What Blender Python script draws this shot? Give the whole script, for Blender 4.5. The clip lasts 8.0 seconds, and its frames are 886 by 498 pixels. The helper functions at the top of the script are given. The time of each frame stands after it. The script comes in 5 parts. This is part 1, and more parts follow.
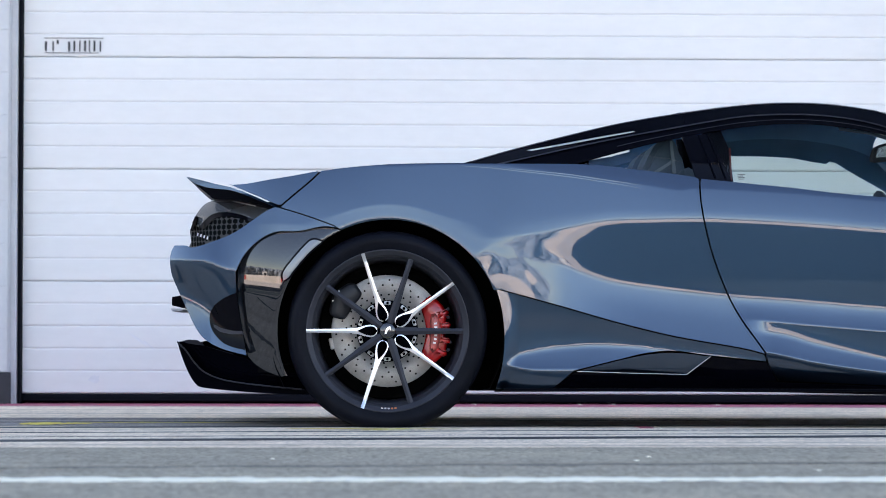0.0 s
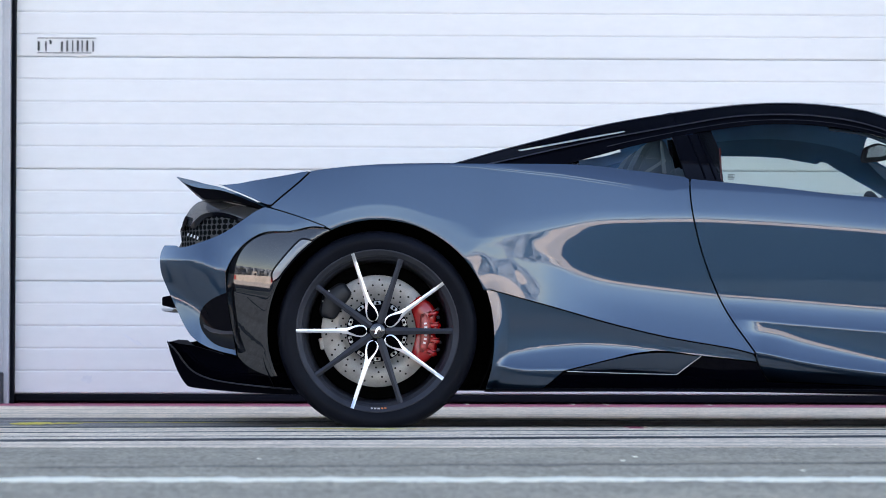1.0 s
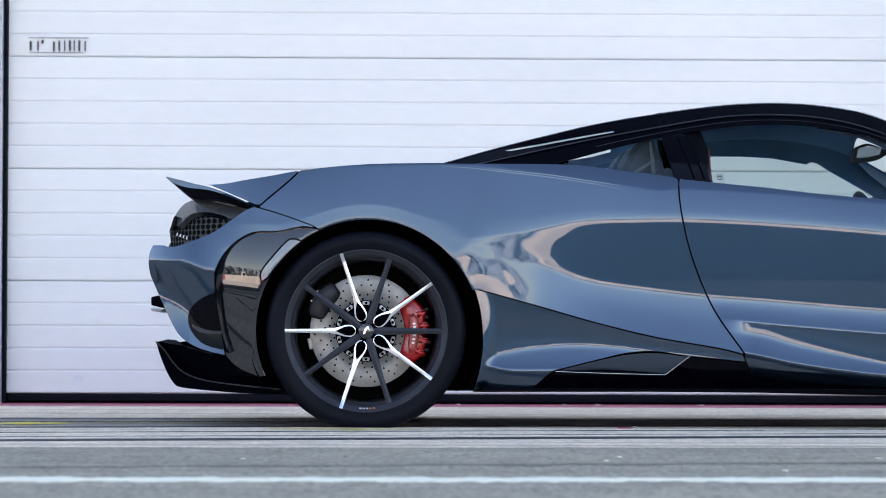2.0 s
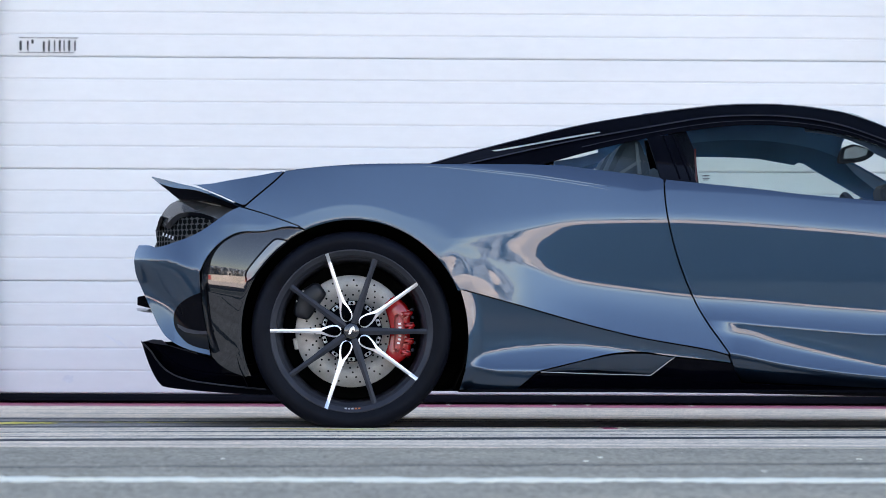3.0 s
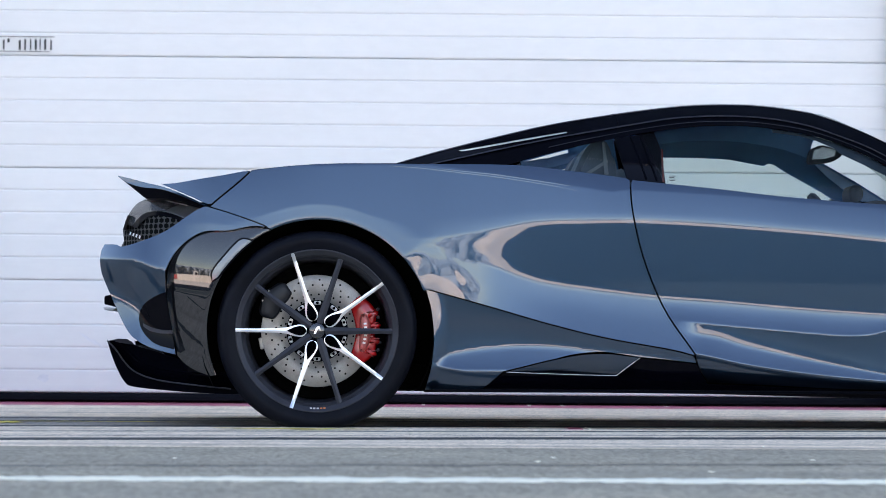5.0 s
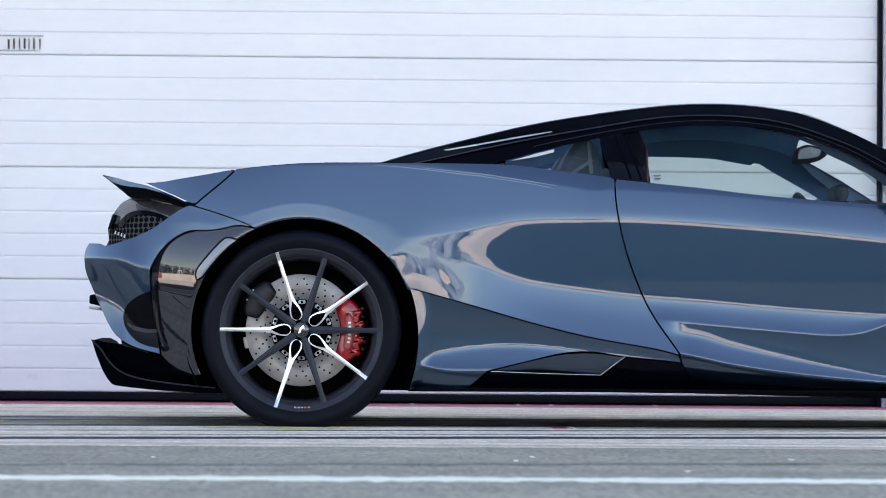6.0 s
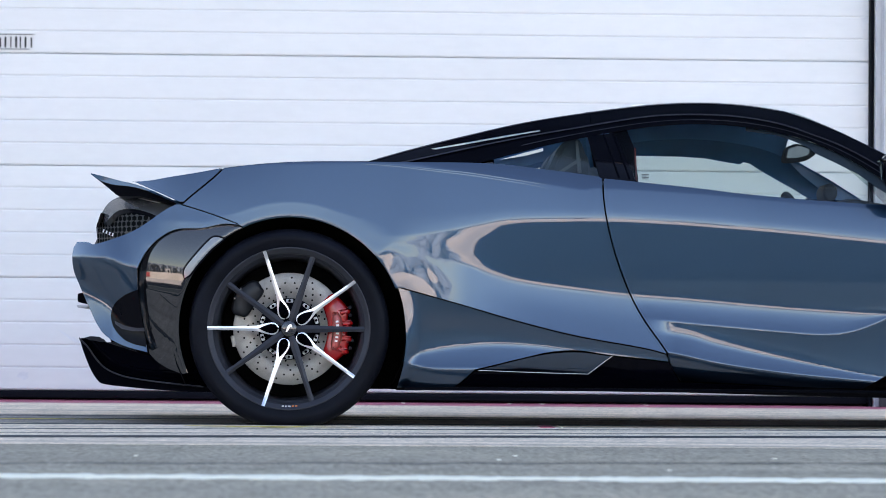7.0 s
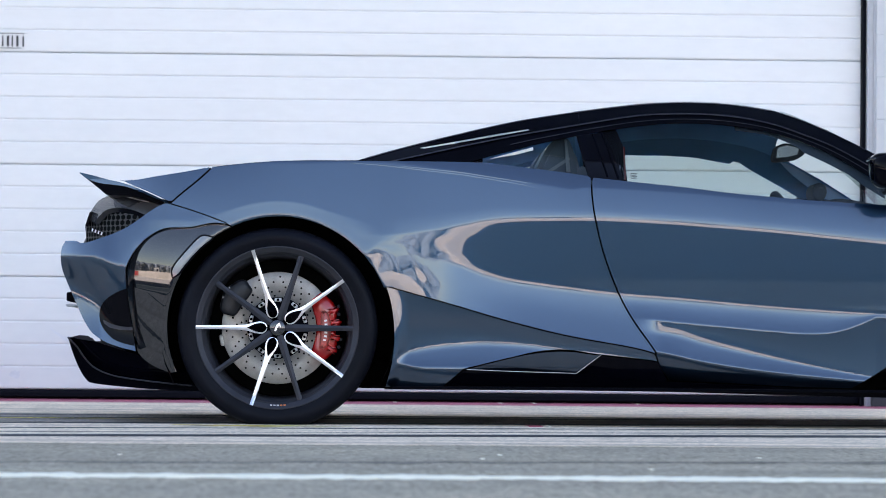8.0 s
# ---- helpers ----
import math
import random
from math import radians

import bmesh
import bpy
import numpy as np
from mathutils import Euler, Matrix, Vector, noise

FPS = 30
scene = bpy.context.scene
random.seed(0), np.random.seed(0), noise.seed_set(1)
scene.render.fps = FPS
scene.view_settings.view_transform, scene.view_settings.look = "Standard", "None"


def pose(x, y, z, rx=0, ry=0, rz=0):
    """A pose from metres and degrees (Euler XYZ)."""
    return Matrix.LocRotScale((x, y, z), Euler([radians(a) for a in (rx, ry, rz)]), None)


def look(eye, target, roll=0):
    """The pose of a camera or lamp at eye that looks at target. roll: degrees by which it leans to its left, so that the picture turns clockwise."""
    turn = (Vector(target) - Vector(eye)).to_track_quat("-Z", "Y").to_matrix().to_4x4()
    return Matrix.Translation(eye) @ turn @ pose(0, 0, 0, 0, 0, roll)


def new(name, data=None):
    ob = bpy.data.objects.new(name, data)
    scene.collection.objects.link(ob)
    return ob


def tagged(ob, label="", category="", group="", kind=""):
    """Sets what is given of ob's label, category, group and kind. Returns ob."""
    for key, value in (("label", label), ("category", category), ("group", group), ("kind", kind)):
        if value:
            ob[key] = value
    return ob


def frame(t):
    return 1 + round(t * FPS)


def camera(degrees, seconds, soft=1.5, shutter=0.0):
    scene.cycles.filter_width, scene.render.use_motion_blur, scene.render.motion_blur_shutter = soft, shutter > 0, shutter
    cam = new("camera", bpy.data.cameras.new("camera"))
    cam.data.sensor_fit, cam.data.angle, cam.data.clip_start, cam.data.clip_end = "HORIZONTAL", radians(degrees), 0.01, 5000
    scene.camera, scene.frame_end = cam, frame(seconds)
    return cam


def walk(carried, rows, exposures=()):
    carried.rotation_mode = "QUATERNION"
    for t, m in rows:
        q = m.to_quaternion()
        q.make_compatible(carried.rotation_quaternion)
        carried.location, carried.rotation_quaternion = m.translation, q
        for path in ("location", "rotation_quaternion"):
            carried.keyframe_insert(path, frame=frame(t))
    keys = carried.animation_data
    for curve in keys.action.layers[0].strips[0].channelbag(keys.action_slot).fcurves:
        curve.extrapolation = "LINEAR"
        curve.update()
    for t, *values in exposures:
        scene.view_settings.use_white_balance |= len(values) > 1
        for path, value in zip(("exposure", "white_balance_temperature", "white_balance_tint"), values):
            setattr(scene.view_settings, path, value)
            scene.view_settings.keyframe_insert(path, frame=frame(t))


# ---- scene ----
# ---- camera and walk ----
cam = camera(14.52, 8.0, soft=0.9)
cam.data.dof.use_dof, cam.data.dof.focus_distance, cam.data.dof.aperture_fstop = True, 11.9, 7.6
YAW, BACK, EYE = -1.4, -12.0, 0.285
# seconds, place along the slider, pitch, roll
SLIDE = [
    (0, -0.1021, 1.590, -0.135),
    (0.5, -0.0846, 1.590, -0.135),
    (1, -0.0671, 1.591, -0.146),
    (1.5, -0.0485, 1.591, -0.162),
    (3, 0.0226, 1.598, -0.244),
    (3.5, 0.0528, 1.600, -0.277),
    (4, 0.0831, 1.600, -0.326),
    (4.5, 0.1123, 1.601, -0.375),
    (6, 0.1961, 1.590, -0.424),
    (6.5, 0.2175, 1.580, -0.457),
    (7, 0.2389, 1.573, -0.479),
    (7.5, 0.2574, 1.570, -0.495),
    (8, 0.2789, 1.561, -0.517),
]
walk(cam, [(t, pose(x, BACK, EYE, 90 + pitch, roll, YAW)) for t, x, pitch, roll in SLIDE],
     exposures=[(0.0, 2.97, 7080, 21), (8.0, 2.97, 7080, 21)])

# ---- world and sun: the car stands in the shade of the garage building ----
SUN_UP, SUN_TURN = 34.0, -48.0
world = bpy.data.worlds.new("world")
scene.world = world
world.use_nodes = True
wn = world.node_tree.nodes
sky = wn.new("ShaderNodeTexSky")
sky.sky_type, sky.sun_disc = "NISHITA", False
sky.sun_elevation, sky.sun_rotation = radians(SUN_UP), radians(SUN_TURN)
sky.air_density, sky.dust_density, sky.ozone_density = 1.15, 0.1, 0.6
wn["Background"].inputs["Strength"].default_value = 0.07
world.node_tree.links.new(sky.outputs[0], wn["Background"].inputs["Color"])
sun_data = bpy.data.lights.new("sun", "SUN")
sun_data.energy, sun_data.angle, sun_data.color = 5.0, radians(0.5), (1.0, 0.96, 0.90)
sun = new("sun", sun_data)
sun_way = Vector((math.sin(radians(SUN_TURN)) * math.cos(radians(SUN_UP)), math.cos(radians(SUN_TURN)) * math.cos(radians(SUN_UP)), math.sin(radians(SUN_UP))))
sun.matrix_world = look(sun_way * 60, (0, 0, 0))


# ---- materials ----
def material(name, color, rough=0.5, metal=0.0, coat=0.0, spec=0.5):
    m = bpy.data.materials.new(name)
    m.use_nodes = True
    b = m.node_tree.nodes["Principled BSDF"]
    b.inputs["Base Color"].default_value = (*color, 1)
    b.inputs["Roughness"].default_value = rough
    b.inputs["Metallic"].default_value = metal
    b.inputs["Coat Weight"].default_value = coat
    b.inputs["Coat Roughness"].default_value = 0.02
    b.inputs["Specular IOR Level"].default_value = spec
    return m


def link(m, a, b):
    m.node_tree.links.new(a, b)


def noise_node(m, scale, detail=4.0, stretch=(1, 1, 1), rough=0.55):
    n = m.node_tree.nodes
    c, mp, t = n.new("ShaderNodeTexCoord"), n.new("ShaderNodeMapping"), n.new("ShaderNodeTexNoise")
    mp.inputs["Scale"].default_value = stretch
    t.inputs["Scale"].default_value, t.inputs["Detail"].default_value, t.inputs["Roughness"].default_value = scale, detail, rough
    link(m, c.outputs["Object"], mp.inputs[0])
    link(m, mp.outputs[0], t.inputs["Vector"])
    return t.outputs["Fac"]


def ramp(m, fac, stops):
    r = m.node_tree.nodes.new("ShaderNodeValToRGB")
    e = r.color_ramp.elements
    while len(e) < len(stops):
        e.new(0.5)
    for el, (p, c) in zip(e, stops):
        el.position, el.color = p, (*c, 1)
    link(m, fac, r.inputs[0])
    return r.outputs[0]


def mixed(m, fac, a, b, how="MIX"):
    x = m.node_tree.nodes.new("ShaderNodeMix")
    x.data_type, x.blend_type = "RGBA", how
    for sock, v in ((x.inputs[0], fac), (x.inputs[6], a), (x.inputs[7], b)):
        if isinstance(v, (int, float)):
            sock.default_value = v
        elif isinstance(v, tuple):
            sock.default_value = (*v, 1)
        else:
            link(m, v, sock)
    return x.outputs[2]


def base(m, out, key="Base Color"):
    link(m, out, m.node_tree.nodes["Principled BSDF"].inputs[key])


def bump(m, fac, strength, distance):
    b = m.node_tree.nodes.new("ShaderNodeBump")
    b.inputs["Strength"].default_value, b.inputs["Distance"].default_value = strength, distance
    link(m, fac, b.inputs["Height"])
    base(m, b.outputs[0], "Normal")


def worn(name, color, amount=0.15, scale=3.0, fine=60.0, rough=0.6, relief=0.0005, stretch=(1, 1, 1), **more):
    """A paint or stone with broad stains and fine grain."""
    m = material(name, color, rough, **more)
    low = tuple(c * (1 - amount) for c in color)
    high = tuple(min(1, c * (1 + amount)) for c in color)
    broad = ramp(m, noise_node(m, scale, 5, stretch), [(0.3, low), (0.7, high)])
    grain = ramp(m, noise_node(m, fine, 3, stretch), [(0.3, (1 - amount,) * 3), (0.7, (1.0,) * 3)])
    base(m, mixed(m, 1.0, broad, grain, "MULTIPLY"))
    if relief:
        bump(m, noise_node(m, fine, 3, stretch), 0.6, relief)
    return m


VENT_BLACK = material("glossy black duct", (0.002, 0.002, 0.0035), 0.12, 0.0, 0.0, 0.09)
CAP_BLACK = material("dark grey glossy cap", (0.012, 0.013, 0.016), 0.12, 0.0, 1.0)
PAINT = material("metallic grey-blue paint", (0.018, 0.042, 0.064), 0.30, 1.0, 1.0)
PAINT.node_tree.nodes["Principled BSDF"].inputs["Coat IOR"].default_value = 1.67
PAINT.node_tree.nodes["Principled BSDF"].inputs["Coat Roughness"].default_value = 0.012
flake = noise_node(PAINT, 900, 2)
base(PAINT, ramp(PAINT, flake, [(0.3, (0.0140, 0.0355, 0.0655)), (0.7, (0.0200, 0.0490, 0.0900))]))
GLOSS_BLACK = material("gloss black", (0.0010, 0.0011, 0.0030), 0.06, 0.0, 0.0, 0.075)
GRILLE = worn("grey grille mesh", (0.013, 0.014, 0.017), 0.2, 30, 200, 0.4, 0)
MATT_BLACK = worn("matt black plastic", (0.0012, 0.0014, 0.0032), 0.2, 8, 200, 0.45, 0.0002, spec=0.025)
# near-black liner colour, also painted in for the shade of holes, gaps and hollows
VOID_BLACK = material("wheelhouse liner and hollow shade", (0.001, 0.001, 0.001), 0.9, spec=0.1)
RUBBER = worn("tyre rubber", (0.0036, 0.0044, 0.0082), 0.35, 9, 240, 0.5, 0.0002, spec=0.09)
RIM_DARK = worn("satin dark rim", (0.030, 0.031, 0.039), 0.15, 20, 300, 0.42, 0, metal=0.25, spec=0.22)
POLISHED = material("diamond-cut alloy", (0.62, 0.63, 0.65), 0.28, 1.0)
STEEL = worn("brake steel", (0.40, 0.375, 0.345), 0.16, 30, 300, 0.42, 0, metal=0.25)
RED = material("red caliper lacquer", (0.42, 0.006, 0.006), 0.25, 0.0, 0.7, 0.4)
CALIPER_DARK = worn("dark cast caliper", (0.0055, 0.0065, 0.011), 0.3, 30, 200, 0.5, 0.0003)
# the highlight on the caliper's bridge is put into this paler red
RED_HIGHLIGHT = worn("pale red highlight", (0.52, 0.09, 0.075), 0.4, 40, 120, 0.35, 0)
PINK_MARK = material("pale print on red", (0.80, 0.74, 0.72), 0.4)
PALE_MARK = material("dull pale print", (0.38, 0.37, 0.38), 0.5)
WHITE_MARK = material("white print", (0.8, 0.8, 0.82), 0.5)
ORANGE_MARK = material("orange print", (0.42, 0.11, 0.03), 0.5)
PALE_STEEL = worn("pale steel", (0.85, 0.85, 0.85), 0.1, 40, 300, 0.4, 0)
CHROME = material("chrome", (0.7, 0.7, 0.72), 0.12, 1.0)
LENS = material("clear lens", (0.17, 0.18, 0.185), 0.15, 0.0, 0.8)
LAMP_DARK = material("smoked lamp cover", (0.06, 0.062, 0.068), 0.15, 0.0, 1.0)
LAMP_DARK.node_tree.nodes["Principled BSDF"].inputs["Coat IOR"].default_value = 1.6
SEAT = worn("grey alcantara", (0.060, 0.090, 0.128), 0.2, 12, 200, 0.85, 0.0004)
# paler seat colour, painted for light on the folds
SEAT_LIT_FOLD = worn("pale lit seat fold", (0.14, 0.17, 0.20), 0.15, 12, 200, 0.7, 0.0003)
LINING = worn("dark lining", (0.10, 0.29, 0.60), 0.15, 10, 200, 0.9, 0.0002)
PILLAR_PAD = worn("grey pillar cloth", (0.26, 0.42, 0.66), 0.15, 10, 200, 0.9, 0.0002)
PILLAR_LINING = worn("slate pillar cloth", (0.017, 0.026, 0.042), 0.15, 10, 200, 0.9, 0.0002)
DASH_DARK = worn("dark dashboard skin", (0.012, 0.019, 0.03), 0.2, 10, 200, 0.7, 0.0002)
BELT_RED = material("red belt", (0.14, 0.012, 0.016), 0.7)

CARBON = material("carbon weave", (0.02, 0.02, 0.022), 0.35, 0.0, 1.0, 0.04)
CARBON.node_tree.nodes["Principled BSDF"].inputs["Coat IOR"].default_value = 1.75
chk = CARBON.node_tree.nodes.new("ShaderNodeTexChecker")
chk.inputs["Scale"].default_value = 260
cco = CARBON.node_tree.nodes.new("ShaderNodeTexCoord")
cmp_ = CARBON.node_tree.nodes.new("ShaderNodeMapping")
cmp_.inputs["Rotation"].default_value = (0, radians(45), 0)
cmp_.inputs["Scale"].default_value = (1, 0, 1)
link(CARBON, cco.outputs["Object"], cmp_.inputs[0])
link(CARBON, cmp_.outputs[0], chk.inputs["Vector"])
chk.inputs["Color1"].default_value, chk.inputs["Color2"].default_value = (0.0025, 0.0025, 0.0035, 1), (0.0100, 0.0100, 0.0115, 1)
base(CARBON, chk.outputs[0])



def glazing(name, tint):
    """A thin pane: lets light through with a tint, and mirrors by its angle."""
    m = bpy.data.materials.new(name)
    m.use_nodes = True
    n = m.node_tree.nodes
    n.remove(n["Principled BSDF"])
    clear, gloss, mix = n.new("ShaderNodeBsdfTransparent"), n.new("ShaderNodeBsdfGlossy"), n.new("ShaderNodeMixShader")
    facing, power, level = n.new("ShaderNodeLayerWeight"), n.new("ShaderNodeMath"), n.new("ShaderNodeMath")
    clear.inputs[0].default_value = (*tint, 1)
    gloss.inputs["Roughness"].default_value = 0.0
    facing.inputs["Blend"].default_value = 0.5
    power.operation, level.operation = "POWER", "MULTIPLY_ADD"
    power.inputs[1].default_value, level.inputs[1].default_value, level.inputs[2].default_value = 5.0, 0.5, 0.03
    link(m, facing.outputs["Facing"], power.inputs[0])
    link(m, power.outputs[0], level.inputs[0])
    link(m, level.outputs[0], mix.inputs[0])
    link(m, clear.outputs[0], mix.inputs[1])
    link(m, gloss.outputs[0], mix.inputs[2])
    link(m, mix.outputs[0], n["Material Output"].inputs[0])
    return m


GLASS = glazing("tinted glass", (0.70, 0.77, 0.745))

DOOR_WHITE = worn("white powder-coated door", (0.715, 0.703, 0.682), 0.04, 1.2, 25, 0.45, 0.0001, (0.4, 1, 1))
CLAD = worn("white cladding", (0.53, 0.53, 0.53), 0.06, 1.5, 30, 0.55, 0.0002)
UPPER = worn("unseen dark blue-grey wall", (0.045, 0.068, 0.105), 0.12, 0.6, 12, 0.6, 0.0003, spec=0.2)
SEAL = worn("black rubber seal", (0.004, 0.0045, 0.008), 0.2, 6, 100, 0.8, 0.0003, spec=0.1)
TRIM_GREY = worn("grey painted trim", (0.46, 0.46, 0.47), 0.08, 3, 40, 0.5, 0.0002)
PLINTH = worn("dark plinth", (0.03, 0.03, 0.035), 0.2, 4, 60, 0.7, 0.0004)
LETTER = worn("black vinyl", (0.02, 0.02, 0.022), 0.2, 20, 100, 0.5, 0)
LINE_WHITE = worn("white road paint", (1.0, 0.92, 0.72), 0.03, 6, 70, 0.8, 0.001, spec=0.1)
LINE_RED = worn("faded red road paint", (0.50, 0.10, 0.15), 0.3, 5, 60, 0.75, 0.001)
LINE_YELLOW = worn("yellow road paint", (0.95, 0.68, 0.09), 0.25, 5, 60, 0.7, 0.001)


def paving(name, color, grain, streak, stones, relief):
    """Ground cover: stones, broad stains and streaks worn along the lane."""
    m = material(name, color, 0.9, spec=0.1)
    fine = ramp(m, noise_node(m, stones, 4, (1, 0.22, 1), 0.7), [(0.32, (1 - grain,) * 3), (0.5, (1.0,) * 3), (0.64, (1 + 0.5 * grain,) * 3), (0.78, (1 + 1.8 * grain,) * 3)])
    lanes = ramp(m, noise_node(m, 2.2, 6, (0.03, 1.6, 1), 0.7), [(0.3, (1 - streak,) * 3), (0.5, (1.0,) * 3), (0.7, (1 + 0.6 * streak,) * 3)])
    stain = ramp(m, noise_node(m, 0.7, 5), [(0.3, (0.86, 0.86, 0.87)), (0.7, (1.08, 1.07, 1.05))])
    patch = ramp(m, noise_node(m, 10, 6, (1, 0.3, 1), 0.68), [(0.3, (0.80, 0.81, 0.80)), (0.5, (1.0, 1.0, 1.0)), (0.7, (1.16, 1.15, 1.15))])
    stain = mixed(m, 1.0, stain, patch, "MULTIPLY")
    speck = ramp(m, noise_node(m, 46, 2, (1, 0.5, 1), 0.5), [(0.0, (1.0, 1.0, 1.0)), (0.70, (1.0, 1.0, 1.0)), (0.75, (1.7, 1.7, 1.7))])
    stain = mixed(m, 1.0, stain, speck, "MULTIPLY")
    c = mixed(m, 1.0, mixed(m, 1.0, mixed(m, 1.0, color, stain, "MULTIPLY"), lanes, "MULTIPLY"), fine, "MULTIPLY")
    base(m, c)
    bump(m, noise_node(m, stones, 4, (1, 0.5, 1), 0.7), 0.7, relief)
    return m


ASPHALT = paving("asphalt", (0.415, 0.362, 0.272), 0.42, 0.18, 60, 0.004)
CONCRETE = paving("pale worn concrete", (0.80, 0.655, 0.50), 0.28, 0.4, 60, 0.002)
TAR = worn("dark joint tar", (0.03, 0.03, 0.032), 0.2, 5, 60, 0.7, 0.001)
SUNNY = worn("sun-bleached concrete", (0.60, 0.553, 0.505), 0.15, 0.3, 6, 0.85, 0.002)
# distance haze is painted into this pale blue-grey
FAR_HAZE = worn("haze-tinted far trees", (0.25, 0.30, 0.355), 0.3, 0.1, 1.0, 0.9, 0)


# ---- building helpers ----
def finish(name, bm, mat, parent=None, label="", smooth=True):
    me = bpy.data.meshes.new(name)
    bm.to_mesh(me)
    bm.free()
    for p in me.polygons:
        p.use_smooth = smooth
    me.materials.append(mat)
    ob = new(name, me)
    if parent:
        ob.parent = parent
    if label:
        tagged(ob, label)
    return ob


def part(name, bm, mat, parent, label="", smooth=True):
    return finish(name, bm, mat, parent, label, smooth)


def box(bm, x0, x1, y0, y1, z0, z1, bevel=0.0, seg=2):
    vs = bmesh.ops.create_cube(bm, size=1.0, matrix=Matrix.Translation(((x0 + x1) / 2, (y0 + y1) / 2, (z0 + z1) / 2)) @ Matrix.Diagonal((x1 - x0, y1 - y0, z1 - z0, 1)))["verts"]
    if bevel:
        es = list({e for v in vs for e in v.link_edges})
        bmesh.ops.bevel(bm, geom=es, offset=bevel, segments=seg, profile=0.5, affect="EDGES")
    return bm


def boxed(name, mat, x0, x1, y0, y1, z0, z1, bevel=0.0, parent=None, label=""):
    return finish(name, box(bmesh.new(), x0, x1, y0, y1, z0, z1, bevel), mat, parent, label, smooth=False)


def setting(name, mat, *dims, label="", category="", bevel=0.0):
    return tagged(boxed(name, mat, *dims, bevel=bevel), label, category, kind="structure")


def spline(pts, n=12):
    """Catmull-Rom through 2D points, densely sampled."""
    p = [Vector(q) for q in pts]
    p = [p[0] * 2 - p[1], *p, p[-1] * 2 - p[-2]]
    out = []
    for i in range(1, len(p) - 2):
        for k in range(n):
            t = k / n
            out.append(tuple(0.5 * ((2 * p[i]) + (p[i + 1] - p[i - 1]) * t + (2 * p[i - 1] - 5 * p[i] + 4 * p[i + 1] - p[i + 2]) * t * t
                                    + (3 * p[i] - p[i - 1] - 3 * p[i + 1] + p[i + 2]) * t ** 3)))
    out.append(tuple(p[-2]))
    return out


def curve_of(pts):
    """z as a smooth function of x, through points in order of x."""
    s = spline(sorted(pts), 16)
    xs, zs = np.array([a for a, _ in s]), np.array([b for _, b in s])
    return lambda x: np.interp(x, xs, zs)


def smooth01(t):
    t = np.clip(t, 0.0, 1.0)
    return t * t * (3 - 2 * t)


# ---- the ground ----
def ground_sheet():
    bm = bmesh.new()
    xs = [-900, -200, -60, -20, -8, 0, 8, 20, 60, 200, 900]
    ys = [-900, -200, -80, -30, -12, -4, 2, 8, 30, 200]
    grid = [[bm.verts.new((x, y, 0)) for x in xs] for y in ys]
    for j in range(len(ys) - 1):
        for i in range(len(xs) - 1):
            bm.faces.new((grid[j][i], grid[j][i + 1], grid[j + 1][i + 1], grid[j + 1][i]))
    return tagged(finish("ground", bm, ASPHALT, smooth=False), "worn grey asphalt apron in front of garages", "ground", kind="structure")


def strip(name, mat, x0, x1, y0, y1, label, category, top=0.004, ragged=0.0, step=0.25, lean=0.0):
    """A painted or laid band on the ground, with slightly uneven long edges."""
    bm = bmesh.new()
    n = max(2, int((x1 - x0) / step))
    rows = []
    for i in range(n + 1):
        x = x0 + (x1 - x0) * i / n
        a = y0 + ragged * (0.45 * noise.noise((x * 1.7, y0 * 9, 3)) + 0.6 * noise.noise((x * 21, y0 * 9, 5)) + 0.5 * noise.noise((x * 63, y0 * 9, 2)))
        b = y1 + ragged * (0.45 * noise.noise((x * 1.7, y1 * 9, 8)) + 0.6 * noise.noise((x * 21, y1 * 9, 6)) + 0.5 * noise.noise((x * 63, y1 * 9, 4)))
        a, b = a + lean * x, b + lean * x
        rows.append([bm.verts.new(p) for p in ((x, a, 0.0), (x, a, top), (x, b, top), (x, b, 0.0))])
    for p, q in zip(rows, rows[1:]):
        for k in range(3):
            bm.faces.new((p[k], q[k], q[k + 1], p[k + 1]))
    bmesh.ops.recalc_face_normals(bm, faces=bm.faces)
    return tagged(finish(name, bm, mat, smooth=False), label, category, kind="structure")


ground_sheet()
strip("pavement", CONCRETE, -12, 12, -2.267, 0.20, "pale worn concrete band beside the parked car", "pavement", 0.0012, 0.03, 0.08, 0.06)
strip("pavement", CONCRETE, -40, 40, 1.55, 4.12, "pale worn concrete threshold before the garage doors", "pavement", 0.0012, 0.03)
strip("joint", TAR, -12, 12, -1.535, -1.305, "dark tarred joint in the paving", "joint", 0.0022, 0.03, 0.06, 0.25)
strip("joint", TAR, -12, 12, 0.11, 0.28, "dark tarred joint in the paving", "joint", 0.0022, 0.02, 0.1, 0.2)
strip("joint", TAR, -12, 12, -0.53, -0.475, "thin dark joint in the paving", "joint", 0.0022, 0.03, 0.06, 0.22)
strip("joint", TAR, -12, 12, -1.02, -1.00, "hairline joint in the paving", "joint", 0.0020, 0.02, 0.06, 0.24)
# dark asphalt, with some of the shadow under the car put into its colour
DARK_ASPHALT = paving("dark asphalt", (0.32, 0.29, 0.265), 0.4, 0.35, 75, 0.003)
strip("dark_band", DARK_ASPHALT, -40, 40, 0.22, 1.55, "stained asphalt band, its colour also deepened for the shadow under the car", "pavement", 0.0010, 0.08, 0.2)
strip("joint", TAR, -12, 12, 1.00, 1.09, "thin dark line along the asphalt band", "joint", 0.0020, 0.06, 0.1, 0.2)
